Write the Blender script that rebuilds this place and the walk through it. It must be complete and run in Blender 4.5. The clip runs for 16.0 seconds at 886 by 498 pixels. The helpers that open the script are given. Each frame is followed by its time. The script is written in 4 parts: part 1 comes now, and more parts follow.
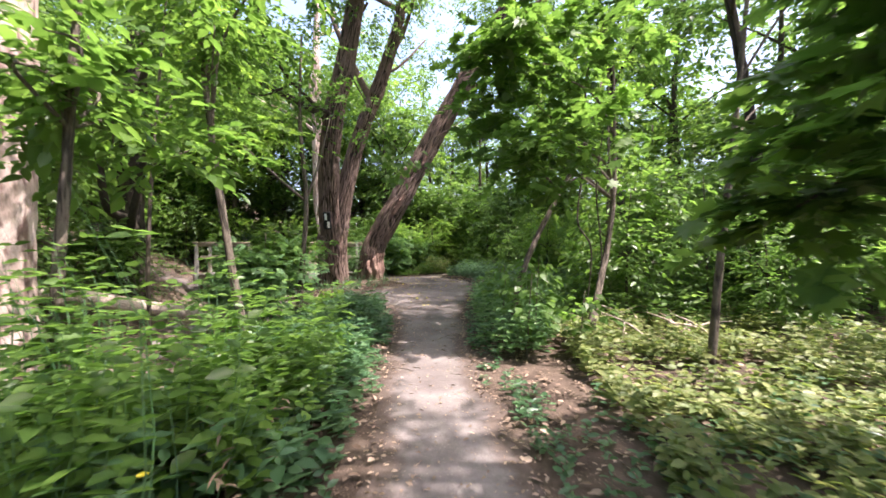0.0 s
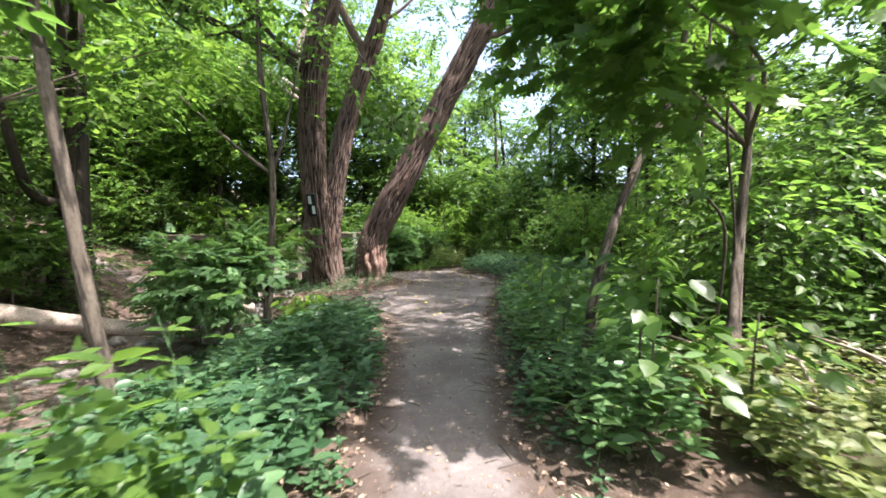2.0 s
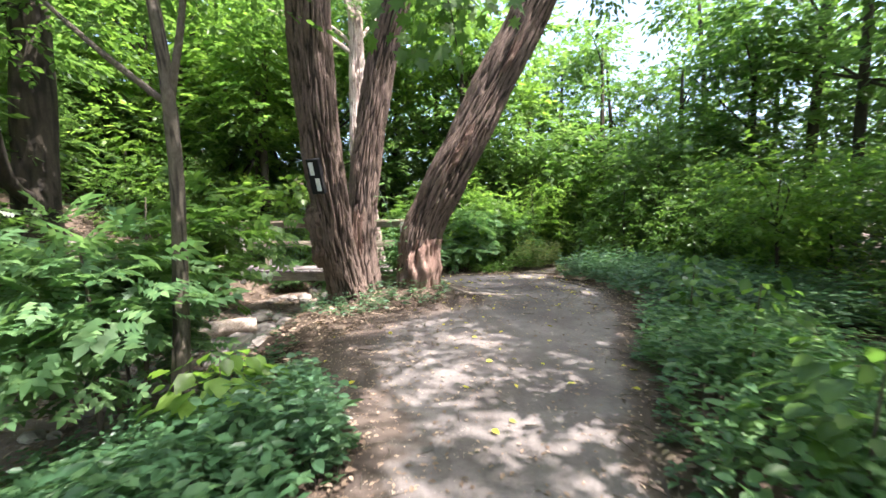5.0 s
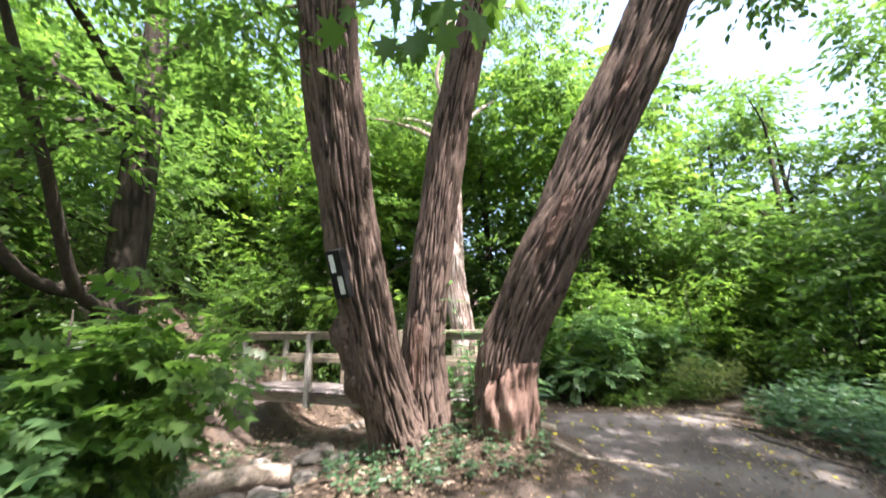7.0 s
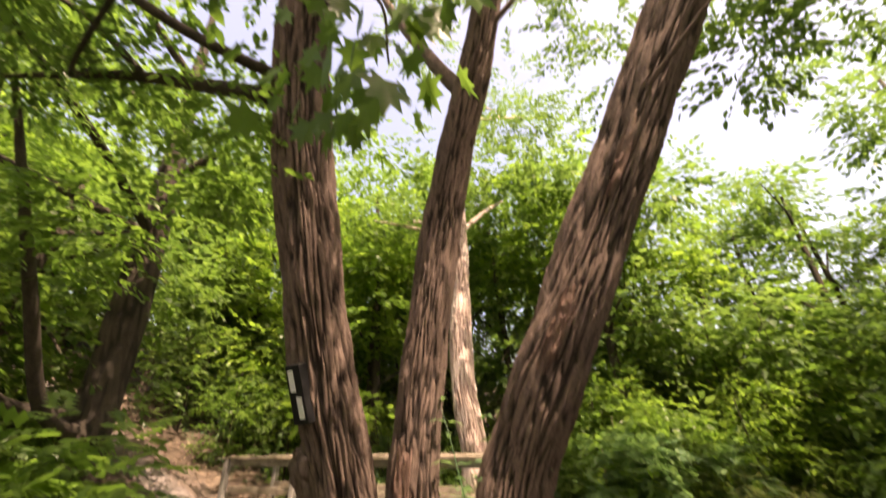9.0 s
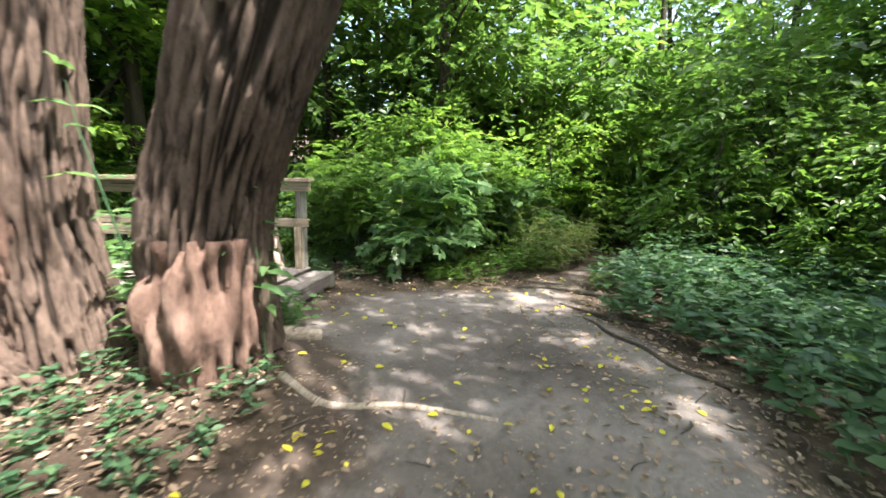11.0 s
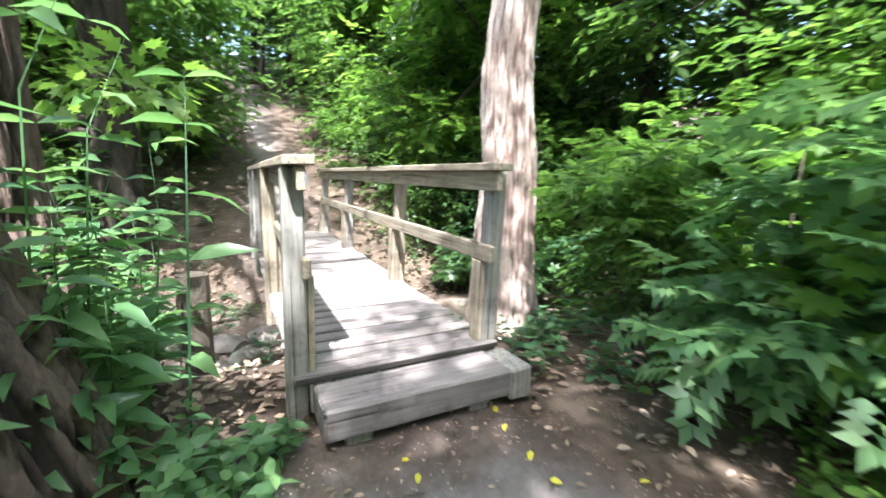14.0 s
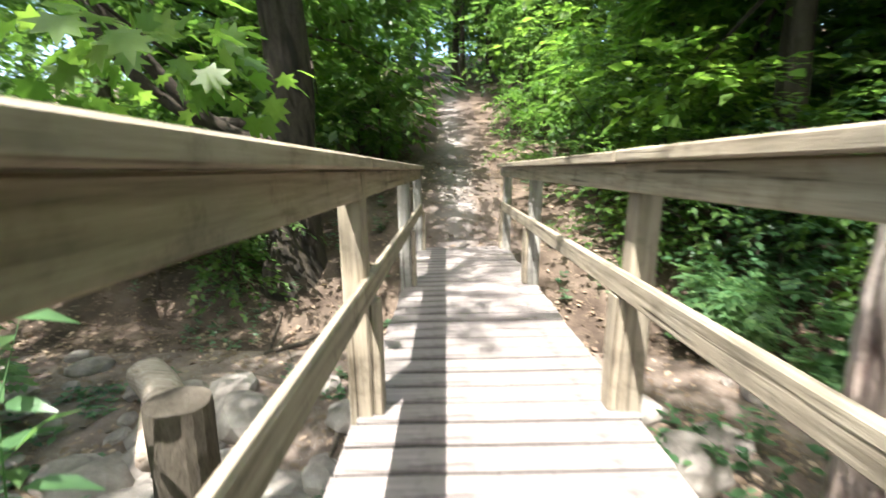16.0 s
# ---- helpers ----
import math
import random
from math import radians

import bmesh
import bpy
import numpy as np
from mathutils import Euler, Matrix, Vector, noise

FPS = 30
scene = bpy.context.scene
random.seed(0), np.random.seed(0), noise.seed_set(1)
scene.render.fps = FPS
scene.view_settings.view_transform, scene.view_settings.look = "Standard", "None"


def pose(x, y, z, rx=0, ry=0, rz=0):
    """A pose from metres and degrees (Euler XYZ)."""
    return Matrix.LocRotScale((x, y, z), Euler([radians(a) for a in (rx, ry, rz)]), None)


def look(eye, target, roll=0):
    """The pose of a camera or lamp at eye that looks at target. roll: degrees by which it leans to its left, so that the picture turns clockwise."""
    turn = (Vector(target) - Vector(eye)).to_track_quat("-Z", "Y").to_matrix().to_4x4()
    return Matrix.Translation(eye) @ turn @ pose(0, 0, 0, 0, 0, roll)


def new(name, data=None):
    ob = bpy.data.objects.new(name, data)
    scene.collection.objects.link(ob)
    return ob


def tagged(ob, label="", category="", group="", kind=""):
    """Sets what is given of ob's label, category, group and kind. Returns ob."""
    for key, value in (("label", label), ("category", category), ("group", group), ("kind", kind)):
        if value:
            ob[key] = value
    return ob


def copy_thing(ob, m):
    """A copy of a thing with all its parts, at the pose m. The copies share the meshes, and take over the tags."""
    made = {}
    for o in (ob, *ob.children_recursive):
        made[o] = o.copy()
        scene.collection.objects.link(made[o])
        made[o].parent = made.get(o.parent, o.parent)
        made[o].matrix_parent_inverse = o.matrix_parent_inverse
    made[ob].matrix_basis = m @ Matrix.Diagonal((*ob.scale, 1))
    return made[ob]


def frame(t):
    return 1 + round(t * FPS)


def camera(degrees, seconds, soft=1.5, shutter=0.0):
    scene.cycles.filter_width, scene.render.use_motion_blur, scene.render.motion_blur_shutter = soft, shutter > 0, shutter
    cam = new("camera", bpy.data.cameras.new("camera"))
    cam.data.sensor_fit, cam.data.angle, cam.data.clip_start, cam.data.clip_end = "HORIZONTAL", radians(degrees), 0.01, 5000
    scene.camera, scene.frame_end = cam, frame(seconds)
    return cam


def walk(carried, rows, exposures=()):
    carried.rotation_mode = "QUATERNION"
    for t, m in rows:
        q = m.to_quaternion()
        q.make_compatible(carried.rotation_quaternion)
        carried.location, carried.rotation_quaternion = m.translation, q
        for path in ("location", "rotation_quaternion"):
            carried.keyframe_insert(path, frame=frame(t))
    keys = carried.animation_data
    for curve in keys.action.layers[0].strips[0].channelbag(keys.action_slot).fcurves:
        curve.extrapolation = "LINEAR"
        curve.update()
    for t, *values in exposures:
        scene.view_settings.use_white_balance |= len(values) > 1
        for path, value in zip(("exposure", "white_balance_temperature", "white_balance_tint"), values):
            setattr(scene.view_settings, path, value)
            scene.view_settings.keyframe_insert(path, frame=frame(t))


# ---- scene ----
# ---------------------------------------------------------------- camera
cam = camera(94.3, 16.0, soft=1.6, shutter=0.34)
METRES, EYE, TILT, LEAN, TURN = 17.8, 1.3, 0.0, 0.0, 0.0
ROWS = [
    (0.0, 0.0, 0.0, 0.0, 0.0, 0.0, -0.0),
    (0.5, -0.0037, 0.0364, -0.0018, 0.38, -0.56, -0.78),
    (1.0, -0.0029, 0.0734, -0.0028, -0.05, -3.0, 1.11),
    (1.5, -0.0046, 0.1091, -0.0029, 3.58, -2.38, 0.52),
    (2.0, -0.0047, 0.1436, -0.0028, 1.64, -1.22, 0.96),
    (2.5, -0.0066, 0.1823, -0.0025, 4.93, -2.83, -0.66),
    (3.0, -0.0068, 0.2198, -0.0009, 1.92, -1.28, 0.59),
    (5.5, -0.0073, 0.4082, 0.0054, 18.78, -3.04, 1.62),
    (6.0, -0.0099, 0.4441, 0.0072, 24.83, 1.3, 1.59),
    (6.5, -0.0082, 0.4783, 0.0089, 31.97, 2.74, 0.17),
    (7.0, -0.0108, 0.5077, 0.0134, 32.37, 11.27, 0.52),
    (7.5, -0.0081, 0.527, 0.0197, 37.2, 20.29, -0.33),
    (8.0, -0.0051, 0.5354, 0.0257, 38.54, 29.35, -0.2),
    (8.5, -0.0049, 0.5385, 0.0273, 37.11, 33.97, 1.52),
    (9.0, -0.0053, 0.5457, 0.0234, 36.26, 25.25, 0.97),
    (9.5, -0.0067, 0.5664, 0.0134, 29.24, 7.09, 1.73),
    (10.0, -0.0092, 0.5972, 0.0107, 20.97, -2.27, 0.14),
]
LAST = [
    (12.5, -0.188, 14.041, 1.456, 15.91, -13.81, 0.31),
    (13.0, -0.282, 14.577, 1.471, 34.26, -15.13, -0.34),
    (13.5, -0.549, 15.040, 1.483, 51.66, -10.76, 0.02),
    (14.0, -0.998, 15.368, 1.469, 72.32, -10.08, 1.20),
    (14.5, -1.516, 15.621, 1.450, 79.10, -11.59, 1.89),
    (15.0, -2.063, 15.752, 1.432, 91.24, -12.88, 1.58),
    (15.5, -2.670, 15.758, 1.427, 91.73, -13.98, 0.23),
    (16.0, -3.214, 15.664, 1.496, 99.75, -10.97, -1.56),
]


def aimed(x, y, z, yaw, pitch, roll):
    """A pose that looks along yaw (to the left of +y) and pitch, leaning by roll."""
    a, p = radians(yaw), radians(pitch)
    return look((x, y, z), (x - math.sin(a) * math.cos(p), y + math.cos(a) * math.cos(p), z + math.sin(p)), roll)


EXPOSURES = [
    (0.0, 2.11, 6500, 25), (1.0, 1.96, 6600, 21), (2.0, 2.21, 6300, 20), (3.0, 2.46, 6300, 18), (5.5, 2.53, 6150, 17), (6.5, 2.64, 5950, 18), (7.0, 2.43, 6300, 19), (7.5, 2.38, 6800, 28), (8.0, 2.14, 7900, 29), (8.5, 1.81, 8400, 28), (9.0, 1.96, 9400, 30),
    (9.5, 2.08, 11500, 42), (10.0, 2.56, 8000, 22), (10.6, 2.56, 6600, 12), (12.5, 2.81, 5900, 15), (13.0, 2.76, 5850, 13), (13.5, 2.78, 5900, 12), (14.0, 2.81, 5750, 11), (14.6, 2.66, 6050, 5), (15.5, 2.36, 6000, 3), (16.0, 2.56, 6200, 9),
]
walk(cam, [(t, pose(0, 0, EYE, TILT, LEAN, TURN) @ pose(METRES * x, METRES * y, METRES * z, 90 + pitch, roll, yaw)) for t, x, y, z, yaw, pitch, roll in ROWS]
     + [(t, aimed(*row)) for t, *row in LAST], EXPOSURES)

# ---------------------------------------------------------------- light
SUN_DIR = Vector((0.512, -0.162, 1.0)).normalized()
world = bpy.data.worlds.new("sky")
scene.world = world
world.use_nodes = True
wn = world.node_tree
wn.nodes.clear()
sky = wn.nodes.new("ShaderNodeTexSky")
sky.sky_type = 'NISHITA'
sky.sun_disc = False
sky.dust_density = 4.0
sky.sun_elevation = math.asin(SUN_DIR.z)
sky.sun_rotation = math.atan2(SUN_DIR.x, SUN_DIR.y)
bg = wn.nodes.new("ShaderNodeBackground")
bg.inputs["Strength"].default_value = 0.15
wout = wn.nodes.new("ShaderNodeOutputWorld")
wn.links.new(sky.outputs[0], bg.inputs[0])
wn.links.new(bg.outputs[0], wout.inputs[0])
sun_data = bpy.data.lights.new("sun", 'SUN')
sun_data.energy, sun_data.angle, sun_data.color = 3.7, radians(0.55), (1.0, 0.95, 0.87)
sun = new("sun", sun_data)
sun.matrix_world = look(SUN_DIR * 60, (0, 0, 0))


# ---------------------------------------------------------------- materials
def material(name, build):
    m = bpy.data.materials.new(name)
    m.use_nodes = True
    t = m.node_tree
    t.nodes.clear()
    out = t.nodes.new("ShaderNodeOutputMaterial")
    t.links.new(build(t), out.inputs[0])
    return m


def node(t, kind, links=(), **values):
    n = t.nodes.new(kind)
    for key, value in values.items():
        n.inputs[key].default_value = value
    for key, socket in links:
        t.links.new(socket, n.inputs[key])
    return n


def ramp(t, fac, stops):
    n = t.nodes.new("ShaderNodeValToRGB")
    e = n.color_ramp.elements
    while len(e) < len(stops):
        e.new(0.5)
    for el, (at, c) in zip(e, stops):
        el.position, el.color = at, (*c, 1)
    t.links.new(fac, n.inputs[0])
    return n.outputs[0]


def noise_tex(t, scale, detail=4.0, stretch=(1, 1, 1), rough=0.55, coord="Object"):
    c = t.nodes.new("ShaderNodeTexCoord")
    mp = node(t, "ShaderNodeMapping", [("Vector", c.outputs[coord])])
    mp.inputs["Scale"].default_value = stretch
    n = node(t, "ShaderNodeTexNoise", [("Vector", mp.outputs[0])], Scale=scale, Detail=detail, Roughness=rough)
    return n.outputs[0]


def mix(t, fac, a, b, kind='MIX'):
    n = t.nodes.new("ShaderNodeMix")
    n.data_type, n.blend_type = 'RGBA', kind
    for key, v in ((0, fac), (6, a), (7, b)):
        if isinstance(v, (float, int)):
            n.inputs[key].default_value = v
        elif isinstance(v, tuple):
            n.inputs[key].default_value = (*v, 1)
        else:
            t.links.new(v, n.inputs[key])
    return n.outputs[2]


def bump(t, height, strength=0.5, distance=0.02):
    n = node(t, "ShaderNodeBump", [("Height", height)], Strength=strength, Distance=distance)
    return n.outputs[0]


def worn(t, colour):
    """Darkened trodden mottling over a ground colour."""
    m = ramp(t, noise_tex(t, 0.55, 6.0, rough=0.7), [(0.35, (0.62, 0.6, 0.6)), (0.55, (1, 1, 1)), (0.75, (1.22, 1.2, 1.2))])
    return mix(t, 1.0, colour, m, 'MULTIPLY')


def surface(t, colour, rough=0.9, normal=None, spec=0.3):
    n = node(t, "ShaderNodeBsdfPrincipled", Roughness=rough)
    n.inputs["Specular IOR Level"].default_value = spec
    if isinstance(colour, tuple):
        n.inputs["Base Color"].default_value = (*colour, 1)
    else:
        t.links.new(colour, n.inputs["Base Color"])
    if normal:
        t.links.new(normal, n.inputs["Normal"])
    return n.outputs[0]


def leaf_material(name, dark, mid, light, translucent=0.45, gloss=0.45):
    """Leaf tissue: each leaf has a tone of its own, light passes through it."""
    def build(t):
        geo = t.nodes.new("ShaderNodeNewGeometry")
        tone = ramp(t, geo.outputs["Random Per Island"], [(0.0, dark), (0.5, mid), (0.93, light), (1.0, tuple(min(1, c * 1.25) for c in light))])
        big = noise_tex(t, 0.9, 2.0)
        tone = mix(t, ramp(t, big, [(0.3, (0, 0, 0)), (0.7, (1, 1, 1))]), tone, mix(t, 0.35, tone, light), 'MIX')
        fine = noise_tex(t, 60.0, 2.0)
        tone = mix(t, 0.25, tone, mix(t, fine, (0.55, 0.6, 0.5), (1.3, 1.3, 1.2)), 'MULTIPLY')
        body = surface(t, tone, gloss - 0.06, bump(t, fine, 0.25, 0.004), 0.5)
        glow = mix(t, 1.0, tone, (1.5, 1.53, 1.05), 'MULTIPLY')
        tr = node(t, "ShaderNodeBsdfTranslucent", [("Color", glow)])
        m = node(t, "ShaderNodeMixShader", [(1, body), (2, tr.outputs[0])])
        m.inputs[0].default_value = translucent
        return m.outputs[0]
    return material(name, build)


LEAF_MAPLE = leaf_material("maple_leaf", (0.05, 0.11, 0.024), (0.08, 0.16, 0.035), (0.12, 0.21, 0.047), 0.58)
LEAF_WOODS = leaf_material("woodland_leaf", (0.045, 0.1, 0.027), (0.07, 0.14, 0.038), (0.115, 0.19, 0.054), 0.58)
LEAF_BRIGHT = leaf_material("young_leaf", (0.08, 0.17, 0.027), (0.12, 0.22, 0.041), (0.17, 0.27, 0.054), 0.62)
LEAF_COOL = leaf_material("weed_leaf", (0.038, 0.095, 0.046), (0.055, 0.128, 0.059), (0.09, 0.17, 0.074), 0.4, 0.45)
LEAF_TALL = leaf_material("narrow_weed_leaf", (0.065, 0.145, 0.062), (0.1, 0.2, 0.08), (0.155, 0.26, 0.105), 0.45, 0.42)
LEAF_IVY = leaf_material("ground_ivy_leaf", (0.04, 0.095, 0.051), (0.06, 0.13, 0.068), (0.1, 0.18, 0.088), 0.4, 0.45)
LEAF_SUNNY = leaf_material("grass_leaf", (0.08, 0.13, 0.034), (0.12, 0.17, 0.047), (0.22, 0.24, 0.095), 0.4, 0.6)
LEAF_FALLEN = leaf_material("yellow_fallen_leaf", (0.42, 0.33, 0.02), (0.55, 0.47, 0.03), (0.62, 0.56, 0.06), 0.15, 0.6)
LEAF_DRY = leaf_material("dry_leaf", (0.10, 0.06, 0.04), (0.19, 0.13, 0.09), (0.36, 0.27, 0.2), 0.1, 0.8)


def bark_material(name, furrow, ridge, pale, scale=1.0, pale_at=0.62):
    def build(t):
        streak = noise_tex(t, 9.0 * scale, 6.0, (1, 1, 0.16), 0.6)
        fine = noise_tex(t, 55.0 * scale, 5.0, (1, 1, 0.3), 0.65)
        patch = noise_tex(t, 2.2, 3.0, (1, 1, 0.6))
        c = ramp(t, streak, [(0.3, tuple(0.7 * v for v in ridge)), (0.5, ridge), (0.72, tuple(1.25 * v for v in ridge))])
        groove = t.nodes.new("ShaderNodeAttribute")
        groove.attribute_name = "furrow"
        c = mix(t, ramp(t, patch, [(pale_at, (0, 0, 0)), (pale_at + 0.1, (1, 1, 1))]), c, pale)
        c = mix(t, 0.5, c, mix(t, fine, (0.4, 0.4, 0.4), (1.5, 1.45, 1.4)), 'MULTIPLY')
        # Darkening inside the grooves is put into the colour, by furrow depth.
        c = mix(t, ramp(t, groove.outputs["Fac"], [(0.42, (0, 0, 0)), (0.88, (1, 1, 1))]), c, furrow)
        crack = noise_tex(t, 26.0 * scale, 6.0, (1, 1, 0.45), 0.75)
        c = mix(t, 0.45, c, ramp(t, crack, [(0.36, (0.35, 0.33, 0.32)), (0.5, (1, 1, 1)), (0.68, (1.35, 1.3, 1.28))]), 'MULTIPLY')
        h = mix(t, 0.5, mix(t, 0.4, streak, fine), crack)
        return surface(t, c, 0.92, bump(t, h, 1.0, 0.04), 0.2)
    return material(name, build)


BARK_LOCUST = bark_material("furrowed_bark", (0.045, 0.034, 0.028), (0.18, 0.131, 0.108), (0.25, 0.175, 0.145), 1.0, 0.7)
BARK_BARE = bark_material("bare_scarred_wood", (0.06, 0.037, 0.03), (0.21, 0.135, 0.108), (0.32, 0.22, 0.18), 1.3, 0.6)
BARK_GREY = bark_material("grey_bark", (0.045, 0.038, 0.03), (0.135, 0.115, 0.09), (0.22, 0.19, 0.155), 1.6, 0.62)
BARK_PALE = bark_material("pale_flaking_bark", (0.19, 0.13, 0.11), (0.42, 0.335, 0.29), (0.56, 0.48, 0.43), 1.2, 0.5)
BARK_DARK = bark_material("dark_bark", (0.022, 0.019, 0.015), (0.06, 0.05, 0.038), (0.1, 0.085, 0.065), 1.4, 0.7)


def soil(name, tones, scale, fleck, fleck_amount, relief=0.03, margin=None):
    def build(t):
        big = noise_tex(t, scale, 5.0)
        fine = noise_tex(t, scale * 22, 6.0, rough=0.7)
        c = ramp(t, big, [(0.3, tones[0]), (0.5, tones[1]), (0.7, tones[2])])
        if margin:
            rim = t.nodes.new("ShaderNodeAttribute")
            rim.attribute_name = "margin"
            ragged = mix(t, 0.5, rim.outputs["Fac"], noise_tex(t, 5.0, 5.0, rough=0.7))
            c = mix(t, ramp(t, ragged, [(0.42, (0, 0, 0)), (0.62, (1, 1, 1))]), c, margin)
        c = mix(t, 0.55, c, mix(t, fine, (0.35, 0.34, 0.33), (1.6, 1.58, 1.55)), 'MULTIPLY')
        tc = t.nodes.new("ShaderNodeTexCoord")
        v = node(t, "ShaderNodeTexVoronoi", [("Vector", tc.outputs["Object"])], Scale=scale * 26)
        spot = ramp(t, v.outputs["Distance"], [(fleck_amount, (1, 1, 1)), (fleck_amount + 0.06, (0, 0, 0))])
        gate = ramp(t, noise_tex(t, scale * 3.1, 3.0), [(0.5, (0, 0, 0)), (0.6, (1, 1, 1))])
        c = mix(t, mix(t, 1.0, spot, gate, 'MULTIPLY'), c, mix(t, v.outputs["Color"], fleck, tuple(0.45 * x for x in fleck)))
        return surface(t, worn(t, c), 0.95, bump(t, mix(t, 0.5, big, fine), 0.8, relief), 0.15)
    return material(name, build)


DIRT = soil("trodden_dirt", ((0.128, 0.112, 0.104), (0.174, 0.155, 0.145), (0.23, 0.208, 0.196)), 1.3, (0.42, 0.36, 0.29), 0.16, 0.03, (0.1, 0.078, 0.064))
LITTER = soil("leaf_litter", ((0.055, 0.04, 0.03), (0.1, 0.075, 0.057), (0.17, 0.13, 0.1)), 2.0, (0.33, 0.25, 0.18), 0.3, 0.05)
GRAVEL = soil("creek_gravel", ((0.13, 0.1, 0.08), (0.21, 0.165, 0.135), (0.32, 0.26, 0.22)), 2.4, (0.5, 0.45, 0.4), 0.3, 0.06)
STONE = soil("stone", ((0.2, 0.18, 0.16), (0.32, 0.29, 0.26), (0.44, 0.4, 0.36)), 4.0, (0.5, 0.46, 0.42), 0.1)


def wood_material(name, dark, mid, light, axis=1):
    def build(t):
        s = [14.0, 14.0, 14.0]
        s[axis] = 0.7
        info = t.nodes.new("ShaderNodeObjectInfo")
        grain = noise_tex(t, 3.0, 6.0, tuple(s), 0.65)
        stain = noise_tex(t, 2.3, 4.0)
        c = ramp(t, grain, [(0.3, dark), (0.5, mid), (0.72, light)])
        c = mix(t, ramp(t, stain, [(0.4, (0, 0, 0)), (0.75, (1, 1, 1))]), c, mix(t, 0.5, c, (0.2, 0.19, 0.16)))
        c = mix(t, 0.5, c, mix(t, info.outputs["Random"], (0.72, 0.72, 0.72), (1.25, 1.22, 1.2)), 'MULTIPLY')
        blotch = noise_tex(t, 5.5, 5.0, rough=0.7)
        c = mix(t, 0.8, c, ramp(t, blotch, [(0.32, (0.5, 0.48, 0.46)), (0.48, (1, 1, 1)), (0.72, (1.15, 1.14, 1.12))]), 'MULTIPLY')
        s = [38.0, 38.0, 38.0]
        s[axis] = 1.1
        split = noise_tex(t, 1.0, 2.0, tuple(s), 0.5)
        c = mix(t, 0.85, c, ramp(t, split, [(0.3, (0.22, 0.2, 0.18)), (0.37, (1, 1, 1))]), 'MULTIPLY')
        h = mix(t, 0.4, grain, ramp(t, split, [(0.3, (0, 0, 0)), (0.37, (1, 1, 1))]))
        return surface(t, c, 0.85, bump(t, h, 0.7, 0.008), 0.25)
    return material(name, build)


WOOD_RAIL = wood_material("weathered_tan_timber", (0.15, 0.118, 0.08), (0.3, 0.25, 0.185), (0.42, 0.36, 0.275), 1)
WOOD_POST = wood_material("weathered_grey_timber", (0.13, 0.118, 0.105), (0.27, 0.256, 0.232), (0.39, 0.375, 0.345), 2)
WOOD_CLEAT = wood_material("weathered_tan_upright_timber", (0.15, 0.118, 0.08), (0.3, 0.25, 0.185), (0.42, 0.36, 0.275), 2)
WOOD_DECK = wood_material("grey_deck_timber", (0.115, 0.094, 0.089), (0.2, 0.173, 0.167), (0.285, 0.252, 0.243), 0)
WOOD_DEAD = wood_material("bleached_deadwood", (0.2, 0.15, 0.11), (0.38, 0.31, 0.25), (0.55, 0.48, 0.41), 1)


def paint(name, colour):
    def build(t):
        n = noise_tex(t, 30.0, 4.0)
        c = mix(t, 0.5, colour, mix(t, n, tuple(0.6 * v for v in colour), tuple(1.2 * v for v in colour)))
        return surface(t, c, 0.6, bump(t, n, 0.4, 0.004))
    return material(name, build)


# Near-black for deck board sides: the shade of the gaps as colour.
GAP_SHADE = paint("gap_shade_board_edge", (0.05, 0.045, 0.04))
PAINT_BLACK = paint("black_paint", (0.012, 0.012, 0.013))
PAINT_WHITE = paint("white_paint", (0.8, 0.8, 0.78))
PAINT_BLUE = paint("blue_paint", (0.15, 0.28, 0.43))


# ---------------------------------------------------------------- mesh helpers
rng = np.random.default_rng(7)


def sm(a, b, x):
    t = min(1.0, max(0.0, (x - a) / (b - a)))
    return t * t * (3 - 2 * t)


def fresh(name, verts, faces, mat, smooth=False):
    me = bpy.data.meshes.new(name)
    me.from_pydata([tuple(v) for v in verts], [], [tuple(f) for f in faces])
    me.materials.append(mat)
    if smooth:
        me.shade_smooth()
    return me


def part(name, data, parent=None, label="", m=None):
    """Links a mesh as one object, under a thing or a part."""
    ob = new(name, data)
    if parent:
        ob.parent = parent
    if m:
        ob.matrix_local = m
    if label:
        tagged(ob, label)
    return ob


def thing(name, label, category, m=Matrix(), group="", kind=""):
    return_ob = new(name)
    return_ob.empty_display_size = 0.1
    return_ob.matrix_world = m
    return tagged(return_ob, label, category, group, kind)


def box_mesh(name, size, mat, bevel=0.006, centre=(0, 0, 0), wear=0.0):
    bm = bmesh.new()
    bmesh.ops.create_cube(bm, size=1.0)
    for v in bm.verts:
        v.co = Vector([v.co[i] * size[i] + centre[i] for i in range(3)])
    if bevel:
        bmesh.ops.bevel(bm, geom=bm.edges[:], offset=bevel, segments=1, affect='EDGES')
    if wear:
        for v in bm.verts:
            v.co += noise.noise_vector(v.co * 6) * wear
    me = bpy.data.meshes.new(name)
    bm.to_mesh(me)
    bm.free()
    me.materials.append(mat)
    return me


def spline(points, n):
    """n points evenly along a smooth curve through the given ones (columns: x, y, z, radius)."""
    p = np.array(points, float)
    p = np.vstack([2 * p[0] - p[1], p, 2 * p[-1] - p[-2]])
    out = []
    for s in np.linspace(0, len(points) - 1 - 1e-6, n):
        i = int(s)
        t = s - i
        a, b, c, d = p[i:i + 4]
        out.append(0.5 * (2 * b + (c - a) * t + (2 * a - 5 * b + 4 * c - d) * t * t + (3 * b - a - 3 * c + d) * t ** 3))
    return np.array(out)


